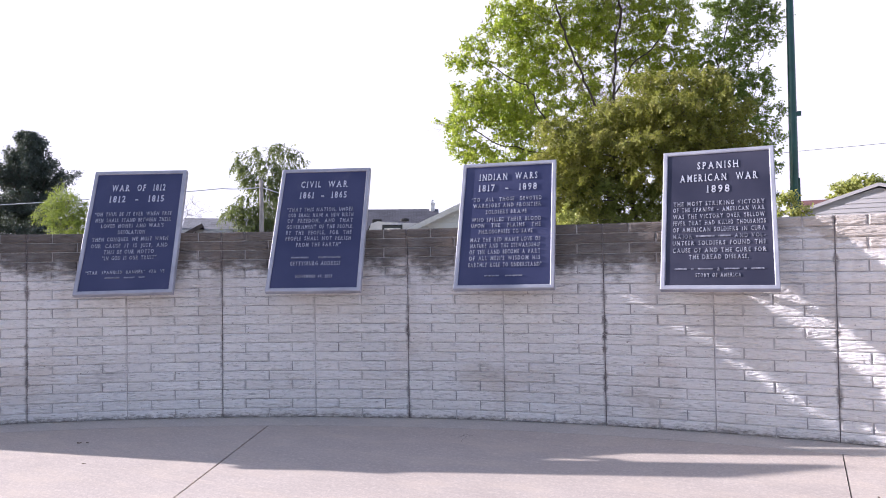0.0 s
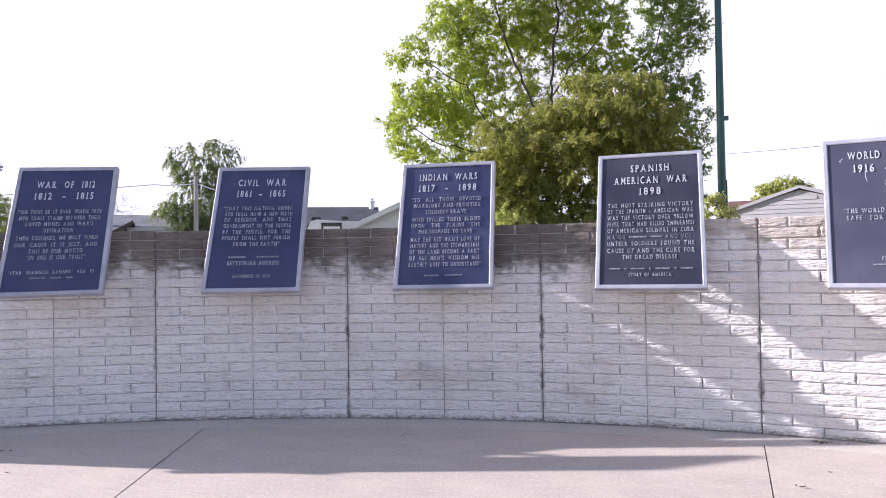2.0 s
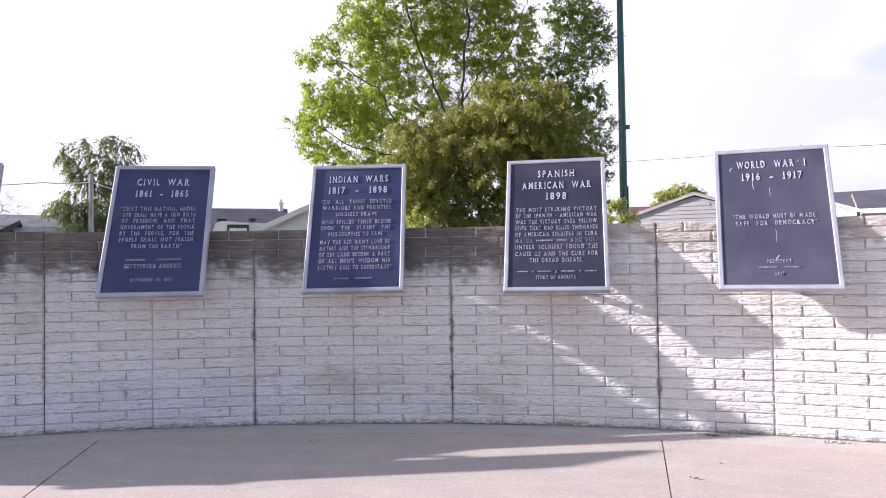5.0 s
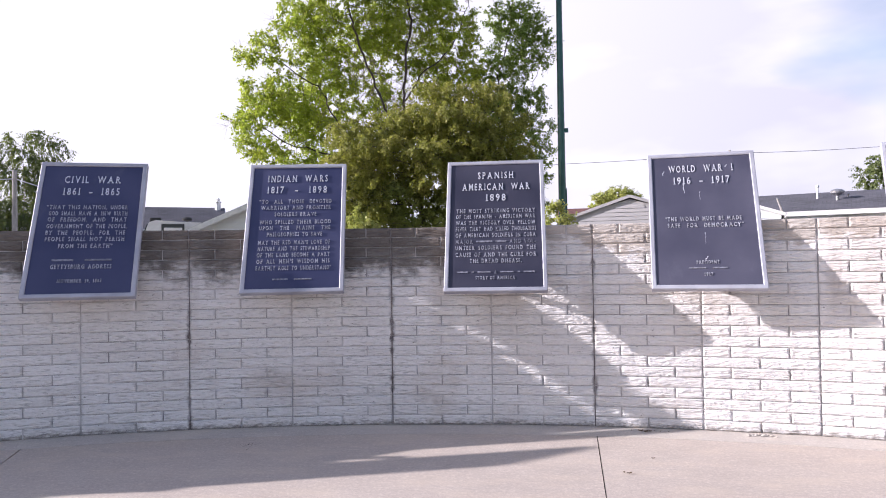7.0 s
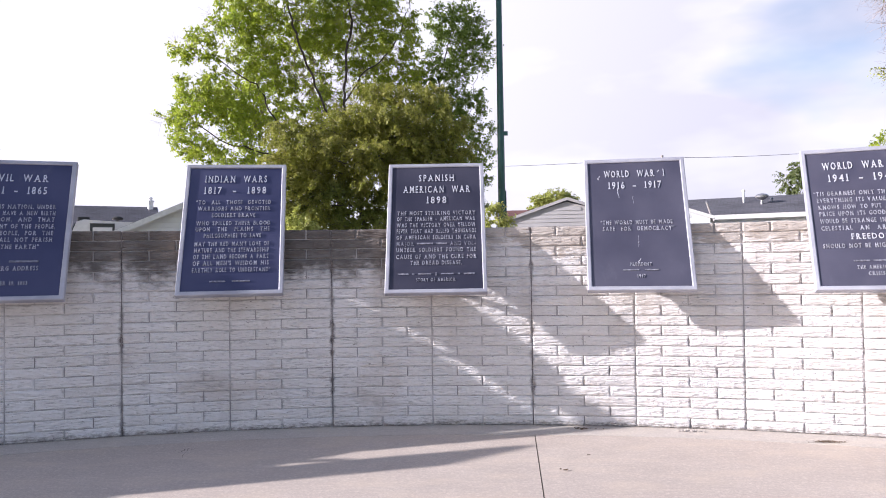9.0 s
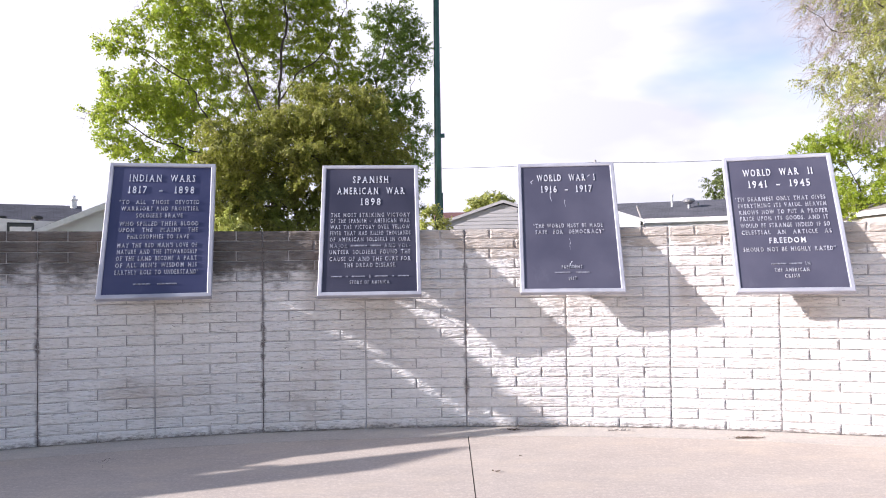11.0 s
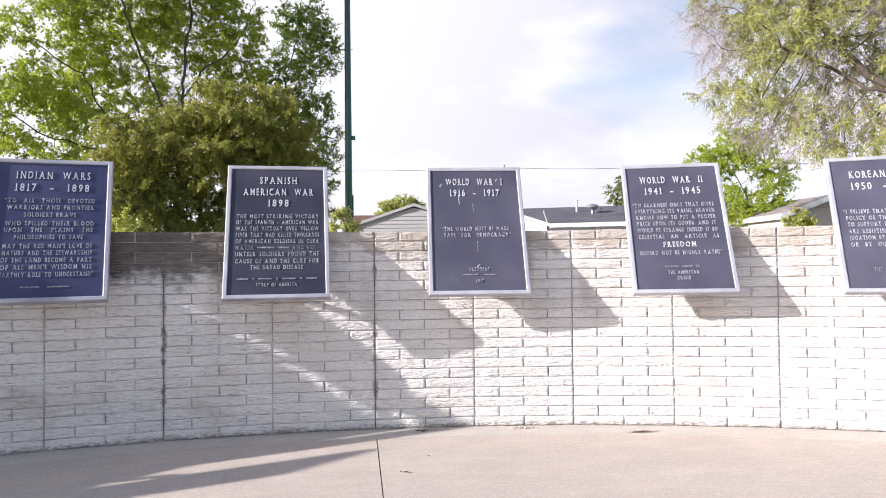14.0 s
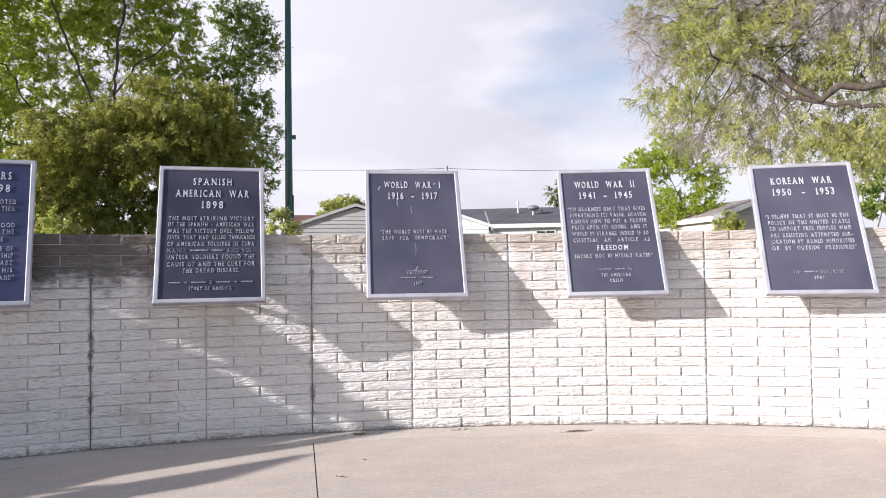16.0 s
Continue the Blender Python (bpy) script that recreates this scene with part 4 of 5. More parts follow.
# the large maple-like tree behind the wall
D = 19.0
tree(spot(-14.2, D), spot(-13.4, D, 12.5), 0.17, lobes_at([
    (-24.5, D, 16.6, 0.82, 0.52), (-25.8, D, 16.4, 0.38, 0.25), (-24.1, D, 13.1, 1.03, 0.52), (-25.9, D, 11.1, 0.67, 0.52), (-24.3, D, 9.2, 0.82, 0.40),
    (-20.9, D, 19.2, 0.97, 0.68), (-20.2, D + .6, 16.9, 0.78, 0.63), (-19.7, D + .6, 14.5, 0.85, 0.51), (-16.6, D + .8, 18.8, 0.97, 0.97), (-17.2, D + 1.2, 15.1, 0.73, 0.63, 0.7),
    (-12.7, D + .4, 18.9, 0.89, 0.85), (-10.3, D + .3, 19.7, 1.03, 0.68), (-9.3, D, 17.8, 0.71, 0.73), (-12.7, D + 1, 16.3, 0.52, 0.42, 0.6), (-21.0, D + .5, 11.2, 0.80, 0.57),
    (-18.7, D + .8, 12.4, 0.80, 0.51), (-15.1, D + 1.3, 16.7, 0.52, 0.63, 0.7), (-22.2, D - .3, 7.4, 0.80, 0.46), (-19.6, D + .6, 8.6, 0.91, 0.68), (-14.5, D + 1.2, 11.6, 1.03, 0.80, 0.6),
    (-15.0, D + 2.2, 14.0, 1.1, 0.9, 0.65), (-11.0, D + 2.2, 15.4, 1.1, 0.9, 0.35), (-18.2, D + 2.2, 16.0, 1.1, 0.9, 0.45), (-8.4, D + 1.6, 15.6, 0.7, 0.6), (-21.5, D + 2, 12.6, 1.0, 0.8), (-14.0, D + 2.4, 18.6, 1.2, 0.9, 0.55),
    (-18.8, D, 23.0, 1.48, 1.03), (-13.5, D + .5, 23.6, 1.71, 1.14), (-16, D, 27.5, 2.05, 1.25), (-9.4, D + .5, 23.4, 1.14, 0.91)]),
    M_LEAF_GREEN, M_BARK_DARK, 11, "tall broad green leafy tree with grey inner twigs", 0.068, 80, 5, 10, 0.23, 0.15, bare=0.2, twig_mat=M_TWIG_BROWN, slim=0.4, thin=0.0034, taper=2.7,
    limbs=[[spot(-13.4, D, 12.0), spot(-13.3, D, 14.8), spot(-13.1, D, 16.5), spot(-12.7, D, 19.4), spot(-13.6, D, 24)],
           [spot(-13.8, D, 10.0), spot(-15.2, D, 13.2), spot(-16.1, D, 15.4), spot(-17.6, D, 19.2), spot(-18.4, D, 23)],
           [spot(-13.2, D, 13.2), spot(-11.7, D, 15.5), spot(-10.4, D, 16.3), spot(-9.0, D, 18.0), spot(-8.0, D, 20.5)],
           [spot(-14.0, D, 9.0), spot(-18.7, D - .2, 11.4), spot(-20.3, D, 14.3), spot(-22.2, D, 15.2), spot(-24.4, D, 16.8)],
           [spot(-14.0, D, 7.6), spot(-19.8, D - .2, 9.1), spot(-23.2, D - .2, 9.9), spot(-25.2, D, 11.4)]])
D = 21.5
tree(spot(-5.8, D), spot(-5.2, D, 14), 0.17, lobes_at([
    (-4.2, D, 19.2, 0.91, 0.74), (-4.5, D, 16.3, 0.91, 0.68), (-2.5, D, 17.4, 0.57, 1.03), (-3.0, D, 13.2, 0.63, 0.68), (-2.2, D, 10.9, 0.46, 0.41), (-1.9, D, 8.8, 0.34, 0.46, 0.3),
    (-2.2, D, 6.7, 0.38, 0.41), (-6.4, D, 15.2, 0.46, 0.57), (-5.5, D + .4, 12.5, 1.03, 0.91), (-4.0, D + .3, 9.0, 0.91, 0.91), (-3.4, D, 22.6, 0.91, 0.68)]),
    M_LEAF_DARK, M_BARK_DARK, 12, "narrow dark green tree beside the lamp pole", 0.07, 90, 5, 9, 0.24, 0.15, bare=0.08, slim=0.38, taper=2.6,
    limbs=[[spot(-5.6, D, 9.0), spot(-5.6, D, 15.1), spot(-4.7, D, 18.0), spot(-4.1, D, 21.5)], [spot(-5.5, D, 7.0), spot(-3.4, D, 11.0), spot(-2.6, D, 15.0)]])
D = 15.0
tree(spot(-11.5, D + .5), spot(-11.0, D + .5, 9), 0.14, lobes_at([
    (-10.6, D, 14.0, 0.56, 0.27), (-7.6, D, 13.7, 0.59, 0.30), (-5.4, D - .3, 13.5, 0.25, 0.32), (-12.0, D - .2, 12.1, 0.59, 0.35), (-8.8, D - .3, 12.0, 0.75, 0.35), (-5.1, D, 11.4, 0.57, 0.35),
    (-17.5, D, 10.7, 0.67, 0.30), (-15.7, D - .1, 9.5, 0.80, 0.40), (-11.2, D - .4, 9.2, 0.59, 0.43), (-18.5, D, 8.6, 0.43, 0.34), (-6.4, D, 9.7, 0.67, 0.27), (-11.4, D - .3, 7.1, 0.35, 0.27),
    (-14.0, D + .1, 11.4, 0.57, 0.40), (-16.7, D + .1, 7.1, 0.59, 0.35), (-18.3, D + .2, 5.8, 0.5, 0.45), (-16.4, D + .2, 4.6, 0.55, 0.4), (-17.8, D + .3, 3.6, 0.55, 0.3), (-8.6, D - .3, 7.4, 0.5, 0.4), (-6.6, D - .1, 7.2, 0.5, 0.4), (-4.0, D + .3, 9.1, 0.40, 0.32), 
    (-8.2, D + .6, 8.2, 1.03, 0.46), (-10, D + .9, 10.4, 1.25, 0.68), (-15, D + .9, 8.0, 1.14, 0.57)]),
    M_LEAF_OLIVE, M_BARK, 13, "dense bronze-olive flowering shrub tree", 0.044, 270, 6, 10, 0.15, 0.1, droop=0.5, slim=0.4, shell=0.4)
tree(spot(-10.5, D + 1.2), spot(-10.2, D + 1.2, 4), 0.08, lobes_at([
    (-13.9, D + .7, 5.5, 0.96, 0.42), (-15.7, D + .6, 4.7, 0.64, 0.36), (-12.1, D + .8, 4.5, 0.64, 0.33), (-8.4, D + .9, 5.0, 1.03, 0.5), (-5.0, D + .8, 6.3, 0.68, 0.57), (-18.2, D + .5, 5.4, 0.46, 0.5),
    (-9.5, D + 1.1, 3.3, 1.1, 0.4), (-13.5, D + 1.1, 3.4, 1.1, 0.4), (-6.0, D + 1.1, 3.4, 0.8, 0.4), (-3.6, D + 1.1, 4.6, 0.5, 0.6), (-17.2, D + 1, 3.6, 0.7, 0.35)]),
    M_LEAF_DEEP, M_BARK_DARK, 14, "deep green shrub thicket under the olive tree", 0.05, 170, 6, 10, 0.17, 0.12, slim=0.38, category="shrub", name="shrub")
for az, seed in ((-17.0, 21), (-0.9, 22)):
    tree(spot(az, 12.5), spot(az, 12.5, 3.6), 0.03, lobes_at([(az - .4, 12.5, 3.1, 0.2, 0.3), (az + .5, 12.5, 2.4, 0.24, 0.3), (az, 12.5, 4.0, 0.12, 0.22)]),
         M_LEAF_YELLOW, M_BARK, seed, "small bright yellow-green shoots behind the wall", 0.05, 900, 5, 8, 0.1, 0.06, thin=0.002, category="shrub", name="shrub")

# trees beyond the older end of the wall
spruce(spot(-57.95, 42.0), 8.4, 4.7, 31, "tall dark green spruce far beyond the wall")
tree(spot(-55.4, 33.0), spot(-55.4, 33.0, 5), 0.08, lobes_at([(-55.9, 33, 4.2, 0.9, 0.8), (-54.4, 33, 3.8, 0.8, 0.75), (-55.6, 33, 5.2, 0.5, 0.6), (-54.9, 33, 2.2, 1.2, 0.6)]),
     M_LEAF_LIME, M_BARK, 32, "feathery yellow-green shrub before the spruce", 0.10, 70, 7, 12, 0.3, 0.18, slim=0.12, category="shrub", name="shrub")
tree(spot(-41.8, 38.0), spot(-41.4, 38.0, 8.6), 0.14, lobes_at([
    (-43.6, 38, 8.5, 0.55, 0.45), (-42.4, 38, 9.0, 0.5, 0.4), (-40.4, 38, 9.3, 0.8, 0.5), (-39.2, 38, 9.0, 0.55, 0.5), (-41.6, 38, 8.2, 0.7, 0.5), (-42.4, 38, 6.8, 0.7, 0.6), (-41.2, 38, 6.6, 0.8, 0.7), (-43.3, 38, 5.6, 0.45, 0.35), (-43.0, 38, 7.6, 0.6, 0.5), (-40.4, 38, 7.8, 0.8, 0.6), (-39.6, 38, 7.2, 0.6, 0.6),
    (-44.2, 38, 4.5, 0.6, 0.5), (-43.0, 38, 4.6, 0.9, 0.6), (-41.5, 38, 4.7, 0.9, 0.7), (-40.2, 38, 6.0, 0.8, 0.9), (-42.2, 38, 3.4, 1.2, 0.5), (-40.4, 38, 4.0, 0.9, 0.7)]),
     M_LEAF_GREY, M_BARK_PALE, 33, "weeping grey-green birch far behind the wall", 0.11, 36, 5, 12, 0.45, 0.2, droop=1.1, slim=0.26)
tree(spot(-47.3, 36.0), spot(-47.3, 36.0, 4.2), 0.05, lobes_at([(-47.7, 36, 4.7, 0.8, 0.7), (-46.6, 36, 4.4, 0.6, 0.6)]),
     M_LEAF_GREY, M_BARK_PALE, 34, "leafless grey twiggy bush far off", 0.04, 30, 3, 1, 0.4, 0.2, thin=0.005, category="shrub", name="shrub", bare=1.5)

# trees beyond the sunny end
D = 16.0
hub = spot(54, D - .5)
tree(hub, spot(53, D - .5, 15), 0.34, lobes_at([
    (29.4, D, 17.0, 0.75, 0.9), (30.2, D, 13.2, 0.85, 0.85), (32.0, D, 18.5, 1.6, 1.4, 0.5), (32.5, D, 11.6, 1.15, 0.8), (36.5, D + .6, 21, 2.1, 1.5, 0.5),
    (38.0, D + .8, 15.8, 1.5, 1.1, 0.5), (41.5, D, 20, 2.0, 1.5, 0.6), (44.5, D + .5, 15.5, 1.6, 1.1), (47, D, 21, 2.2, 1.6), (35.3, D - .2, 9.4, 0.95, 0.6),
    (37.6, D - .2, 8.6, 0.7, 0.6), (36.0, D + .4, 12.0, 1.2, 0.6), (39.6, D + .2, 10.2, 0.6, 0.45), (31.4, D, 10.3, 0.7, 0.6), (35.0, D - .3, 16.0, 1.2, 1.0),
    (38.4, D + .4, 10.4, 0.9, 0.55, 0.3), (40.6, D, 9.2, 0.8, 0.75, 0.2), (36.6, D, 10.6, 0.8, 0.6, 0.25), (33.8, D, 10.0, 0.8, 0.6, 0.3), (42.2, D + .8, 10.0, 0.9, 0.5, 0.3), (42.6, D, 7.6, 0.7, 0.6, 0.2), (43.6, D, 8.8, 0.8, 0.7), (42.6, D + .3, 10.2, 0.8, 0.5), (41.6, D + .3, 13.8, 1.1, 0.7), (45.2, D, 12.2, 1.0, 0.7), (47.5, D, 10, 1.3, 1.0), (52, D, 18, 2.2, 1.8)]),
    M_LEAF_YELLOW, M_BARK_DARK, 41, "spreading old tree with sparse young yellow-green leaves", 0.044, 62, 8, 11, 0.27, 0.16, droop=0.4, bare=0.40, twig_mat=M_TWIG, slim=0.3, thin=0.0036, taper=2.2,
    limbs=[[spot(53, D - .6, 9.5), spot(48, D - .5, 10.4), spot(44, D - .5, 10.85), spot(40.7, D - .5, 11.5), spot(38.6, D - .5, 12.2), spot(36.5, D - .5, 13.8), spot(33.2, D - .4, 15.8)],
           [spot(53, D - .5, 10.5), spot(47.5, D - .4, 12.0), spot(44.1, D - .5, 12.25), spot(42, D - .5, 12.5), spot(40.6, D - .5, 11.7)],
           [spot(40.4, D - .5, 11.6), spot(38.2, D - .6, 13.4), spot(36.2, D - .3, 16.4), spot(34.6, D, 19.5)]])
tree(spot(30, 34.0), spot(30, 34.0, 6.5), 0.13, lobes_at([(28.3, 34, 7.6, 1.2, 1.0), (30.4, 34, 8.6, 1.3, 1.1), (32.4, 34, 6.8, 0.95, 1.0), (29.6, 34, 4.6, 1.2, 0.9), (31.6, 34, 4.4, 1.1, 0.9)]),
     M_LEAF_GREEN, M_BARK, 42, "rounded fresh green tree behind the houses", 0.10, 50, 5, 9, 0.28, 0.2)
tree(spot(44.5, 30.0), spot(44.5, 30.0, 8), 0.13, lobes_at([(43.6, 30, 7.0, 0.9, 0.5), (42.0, 30, 8.6, 0.9, 0.6), (43.2, 30, 5.2, 0.8, 0.35), (44.6, 30, 6.1, 0.8, 0.4), (44.6, 30, 8.4, 0.8, 0.4), (43.0, 30, 3.9, 0.9, 0.35), (46, 30, 5, 1.0, 1.2)]),
     M_LEAF_DARK, M_BARK, 43, "dark green layered tree beyond the wall", 0.12, 60, 5, 9, 0.28, 0.2)
tree(spot(21.6, 46.0), spot(21.6, 46.0, 5.5), 0.1, lobes_at([(21.5, 46, 6.0, 0.8, 1.1), (22.8, 46, 5.8, 0.9, 1.1), (22.2, 46, 6.7, 0.6, 0.6)]),
     M_LEAF_GREY, M_BARK, 44, "round grey-green tree behind the dark roof", 0.14, 40, 5, 10, 0.4, 0.22, droop=0.8)
tree(spot(3.6, 52.0), spot(3.6, 52.0, 4.6), 0.1, lobes_at([(2.9, 52, 4.6, 1.2, 0.9), (4.4, 52, 4.8, 1.2, 0.9), (3.7, 52, 5.3, 0.9, 0.6)]),
     M_LEAF_YELLOW, M_BARK, 45, "yellow-green tree top behind the grey gable", 0.15, 40, 5, 9, 0.35, 0.22)
tree(spot(34.2, 21.0), spot(34.2, 21.0, 3.4), 0.04, lobes_at([(33.9, 21, 3.0, 0.28, 0.3), (34.5, 21, 2.6, 0.3, 0.35), (34.2, 21, 3.7, 0.16, 0.25)]),
     M_LEAF_YELLOW, M_BARK, 46, "small yellow-green conical shrub by the tan house", 0.06, 600, 5, 8, 0.12, 0.08, thin=0.002, category="shrub", name="shrub")


# ---- houses ----
def house(place, yaw, length, depth, eave, ridge, wall_mat, roof_mat, label, boards=True, overhang=0.35, windows=(), vents=(), barge=0.15, trim=None):
    """A gabled house: ridge along local x, long side with windows to -y, gable ends at both ends of x."""
    root = thing("house", Matrix.Translation((place.x, place.y, -0.06)) @ pose(0, 0, 0, 0, 0, yaw), label, "house")
    trim = trim or M_TRIM
    hx, hy = length / 2, depth / 2
    body = [(-hy, 0), (hy, 0), (hy, eave), (0, ridge - 0.12), (-hy, eave)]
    turn_in = Matrix(((0, 1, 0, -hx), (1, 0, 0, 0), (0, 0, 1, 0), (0, 0, 0, 1)))
    wall = part("wall", prism(body, length, turn_in), wall_mat, root)
    slope = math.atan2(ridge - eave, hy)
    run = hy / math.cos(slope) + overhang
    for s in (-1, 1):
        m = Matrix.Translation((0, 0, ridge)) @ pose(0, 0, 0, math.degrees(slope) * (1 if s < 0 else -1), 0, 0)
        lo, hi = ((-hx - overhang, -run, -0.05), (hx + overhang, 0, 0.07)) if s < 0 else ((-hx - overhang, 0, -0.05), (hx + overhang, run, 0.07))
        roof = part("roof", box(lo, hi, 0.0, m), roof_mat, root)
        edge = -run if s < 0 else run
        part("fascia", box((-hx - overhang - 0.02, min(edge, edge + s * 0.03), -0.16), (hx + overhang + 0.02, max(edge, edge + s * 0.03), 0.05), 0.0, m), trim, root)
        for e in (-1, 1):
            x = e * (hx + overhang)
            part("bargeboard", box((min(x, x + e * 0.03), lo[1], -barge), (max(x, x + e * 0.03), hi[1], 0.06), 0.0, m), trim, root)
        for vx, vy, kind in vents:
            if s > 0:
                continue
            vm = m @ Matrix.Translation((vx, -vy, 0.05)) @ pose(0, 0, 0, -math.degrees(slope), 0, 0)
            if kind == "small":
                bm = lathe([(0.04, -0.1), (0.04, 0.16), (0.09, 0.17), (0.03, 0.24)], 8)
            elif kind == "stack":
                bm = lathe([(0.17, -0.1), (0.17, 0.42), (0.22, 0.43), (0.22, 0.5), (0.1, 0.52), (0.1, 0.62), (0.16, 0.63), (0.05, 0.72)], 12)
            elif kind == "pipe":
                bm = lathe([(0.05, -0.1), (0.05, 0.55), (0.08, 0.56), (0.08, 0.66), (0.02, 0.68)], 10)
            else:
                bm = lathe([(0.07, -0.1), (0.07, 0.2), (0.12, 0.24), (0.3, 0.34), (0.32, 0.42), (0.22, 0.5), (0.05, 0.54)], 14)
            bm.transform(vm)
            part("roof_vent", bm, M_TRIM if kind in ("stack", "pipe") else M_STEEL, root)
    if boards:
        z, row = 0.1, 0.17
        bm = bmesh.new()
        while z < ridge - 0.3:
            w = hy if z + row < eave else hy * max(0.0, (ridge - 0.14 - z - row)) / max(0.01, ridge - eave)
            w = min(w, hy)
            if w > 0.1:
                for e in (-1, 1):
                    vs = box_into(bm, (min(e * hx, e * (hx + 0.03)), -w, z), (max(e * hx, e * (hx + 0.03)), w, z + row - 0.012))
                    for v in vs:
                        if v.co.z > z + row * 0.5 and abs(v.co.x) > hx + 0.01:
                            v.co.x -= e * 0.022
            if z + row < eave:
                for s in (-1, 1):
                    vs = box_into(bm, (-hx, min(s * hy, s * (hy + 0.03)), z), (hx, max(s * hy, s * (hy + 0.03)), z + row - 0.012))
                    for v in vs:
                        if v.co.z > z + row * 0.5 and abs(v.co.y) > hy + 0.01:
                            v.co.y -= s * 0.022
            z += row
        tagged(part("siding", bm, wall_mat, root), kind="stuff")
    for wx, wz, ww, wh in windows:
        win = part("window", box((wx - ww / 2, -hy - 0.05, wz), (wx + ww / 2, -hy - 0.035, wz + wh)), M_GLASS, root)
        for lo, hi in (((wx - ww / 2 - 0.07, -hy - 0.07, wz - 0.07), (wx + ww / 2 + 0.07, -hy - 0.03, wz)), ((wx - ww / 2 - 0.07, -hy - 0.07, wz + wh), (wx + ww / 2 + 0.07, -hy - 0.03, wz + wh + 0.07)),
                       ((wx - ww / 2 - 0.07, -hy - 0.07, wz), (wx - ww / 2, -hy - 0.03, wz + wh)), ((wx + ww / 2, -hy - 0.07, wz), (wx + ww / 2 + 0.07, -hy - 0.03, wz + wh)),
                       ((wx - 0.02, -hy - 0.065, wz), (wx + 0.02, -hy - 0.03, wz + wh))):
            part("window_frame", box(lo, hi), M_TRIM, win)
    return root


house(spot(4.7, 35.5), -94.7, 9.0, 5.4, 3.28, 4.18, M_SIDING_GREY, M_SHINGLE_GREY, "low grey gabled garage with lap siding", trim=M_SIDING_GREY, barge=0.06, overhang=0.1)
house(spot(11.1, 37.0), -101.1, 8.0, 5.1, 3.36, 4.24, M_SIDING_WHITE, M_SHINGLE_GREY, "white gabled garage with a pale bargeboard", barge=0.08, overhang=0.18)
house(spot(20.3, 40.0), -20.3, 11.0, 8.0, 3.6, 4.65, M_SIDING_WHITE, M_SHINGLE_DARK, "white house under a dark shingle roof with vents",
      windows=((-0.1, 2.75, 0.9, 0.42),), vents=((-1.6, 1.6, "pipe"), (-0.75, 2.2, "cap"), (-0.3, 1.7, "small")))
house(Vector((19.08, 34.62, 0)), 91.0, 6.9, 4.0, 3.44, 4.13, M_SIDING_TAN, M_SHINGLE_BROWN, "tan house with lap siding and brown-grey shingle roof", overhang=0.3, vents=((-1.5, 0.5, "small"), (0.6, 0.5, "small")))
house(spot(1.5, 48.0), -1.5, 3.4, 6.0, 4.25, 4.95, M_SIDING_TAN, M_SHINGLE_RED, "distant house with a dull red roof")
house(spot(-24.2, 31.0), -65.8, 9.0, 5.3, 2.75, 3.95, M_SIDING_WHITE, M_SHINGLE_GREY, "white gabled garage with white bargeboards", barge=0.12)
house(spot(-32.2, 46.0), 30.5, 6.6, 6.0, 3.7, 5.05, M_SIDING_GREY, M_SHINGLE_DARK, "house under a dark charcoal shingle roof", vents=((3.25, 0.3, "stack"),))
house(spot(-43.6, 41.0), 43.6, 5.2, 5.0, 3.42, 4.12, M_SIDING_GREY, M_SHINGLE_GREY, "low house with a grey roof and a pale fascia", overhang=0.2)


def lean_shed(place, yaw):
    """A small shed under one roof sheet that rises to its open side."""
    root = thing("shed", Matrix.Translation((place.x, place.y, -0.06)) @ pose(0, 0, 0, 0, 0, yaw), "dark brown lean-to shed with a sloping roof", "shed")
    part("wall", prism([(-2.6, 0.0), (-0.25, 0.0), (-0.25, 3.2), (-2.6, 1.86)], 2.4), M_SHED, root)
    m = pose(0, 0, 3.52, 0, -29.8, 0)
    part("roof", box((-3.2, -0.2, -0.02), (0.0, 2.6, 0.05), 0.01, m), M_SHINGLE_BROWN, root)
    part("bargeboard", box((-3.2, -0.235, -0.14), (0.0, -0.2, 0.04), 0.0, m), M_SHED, root)
    part("fascia", box((0.0, -0.235, -0.16), (0.035, 2.6, 0.05), 0.0, m), M_SHED, root)
    return root


lean_shed(spot(-46.3, 36.0), 46.3)


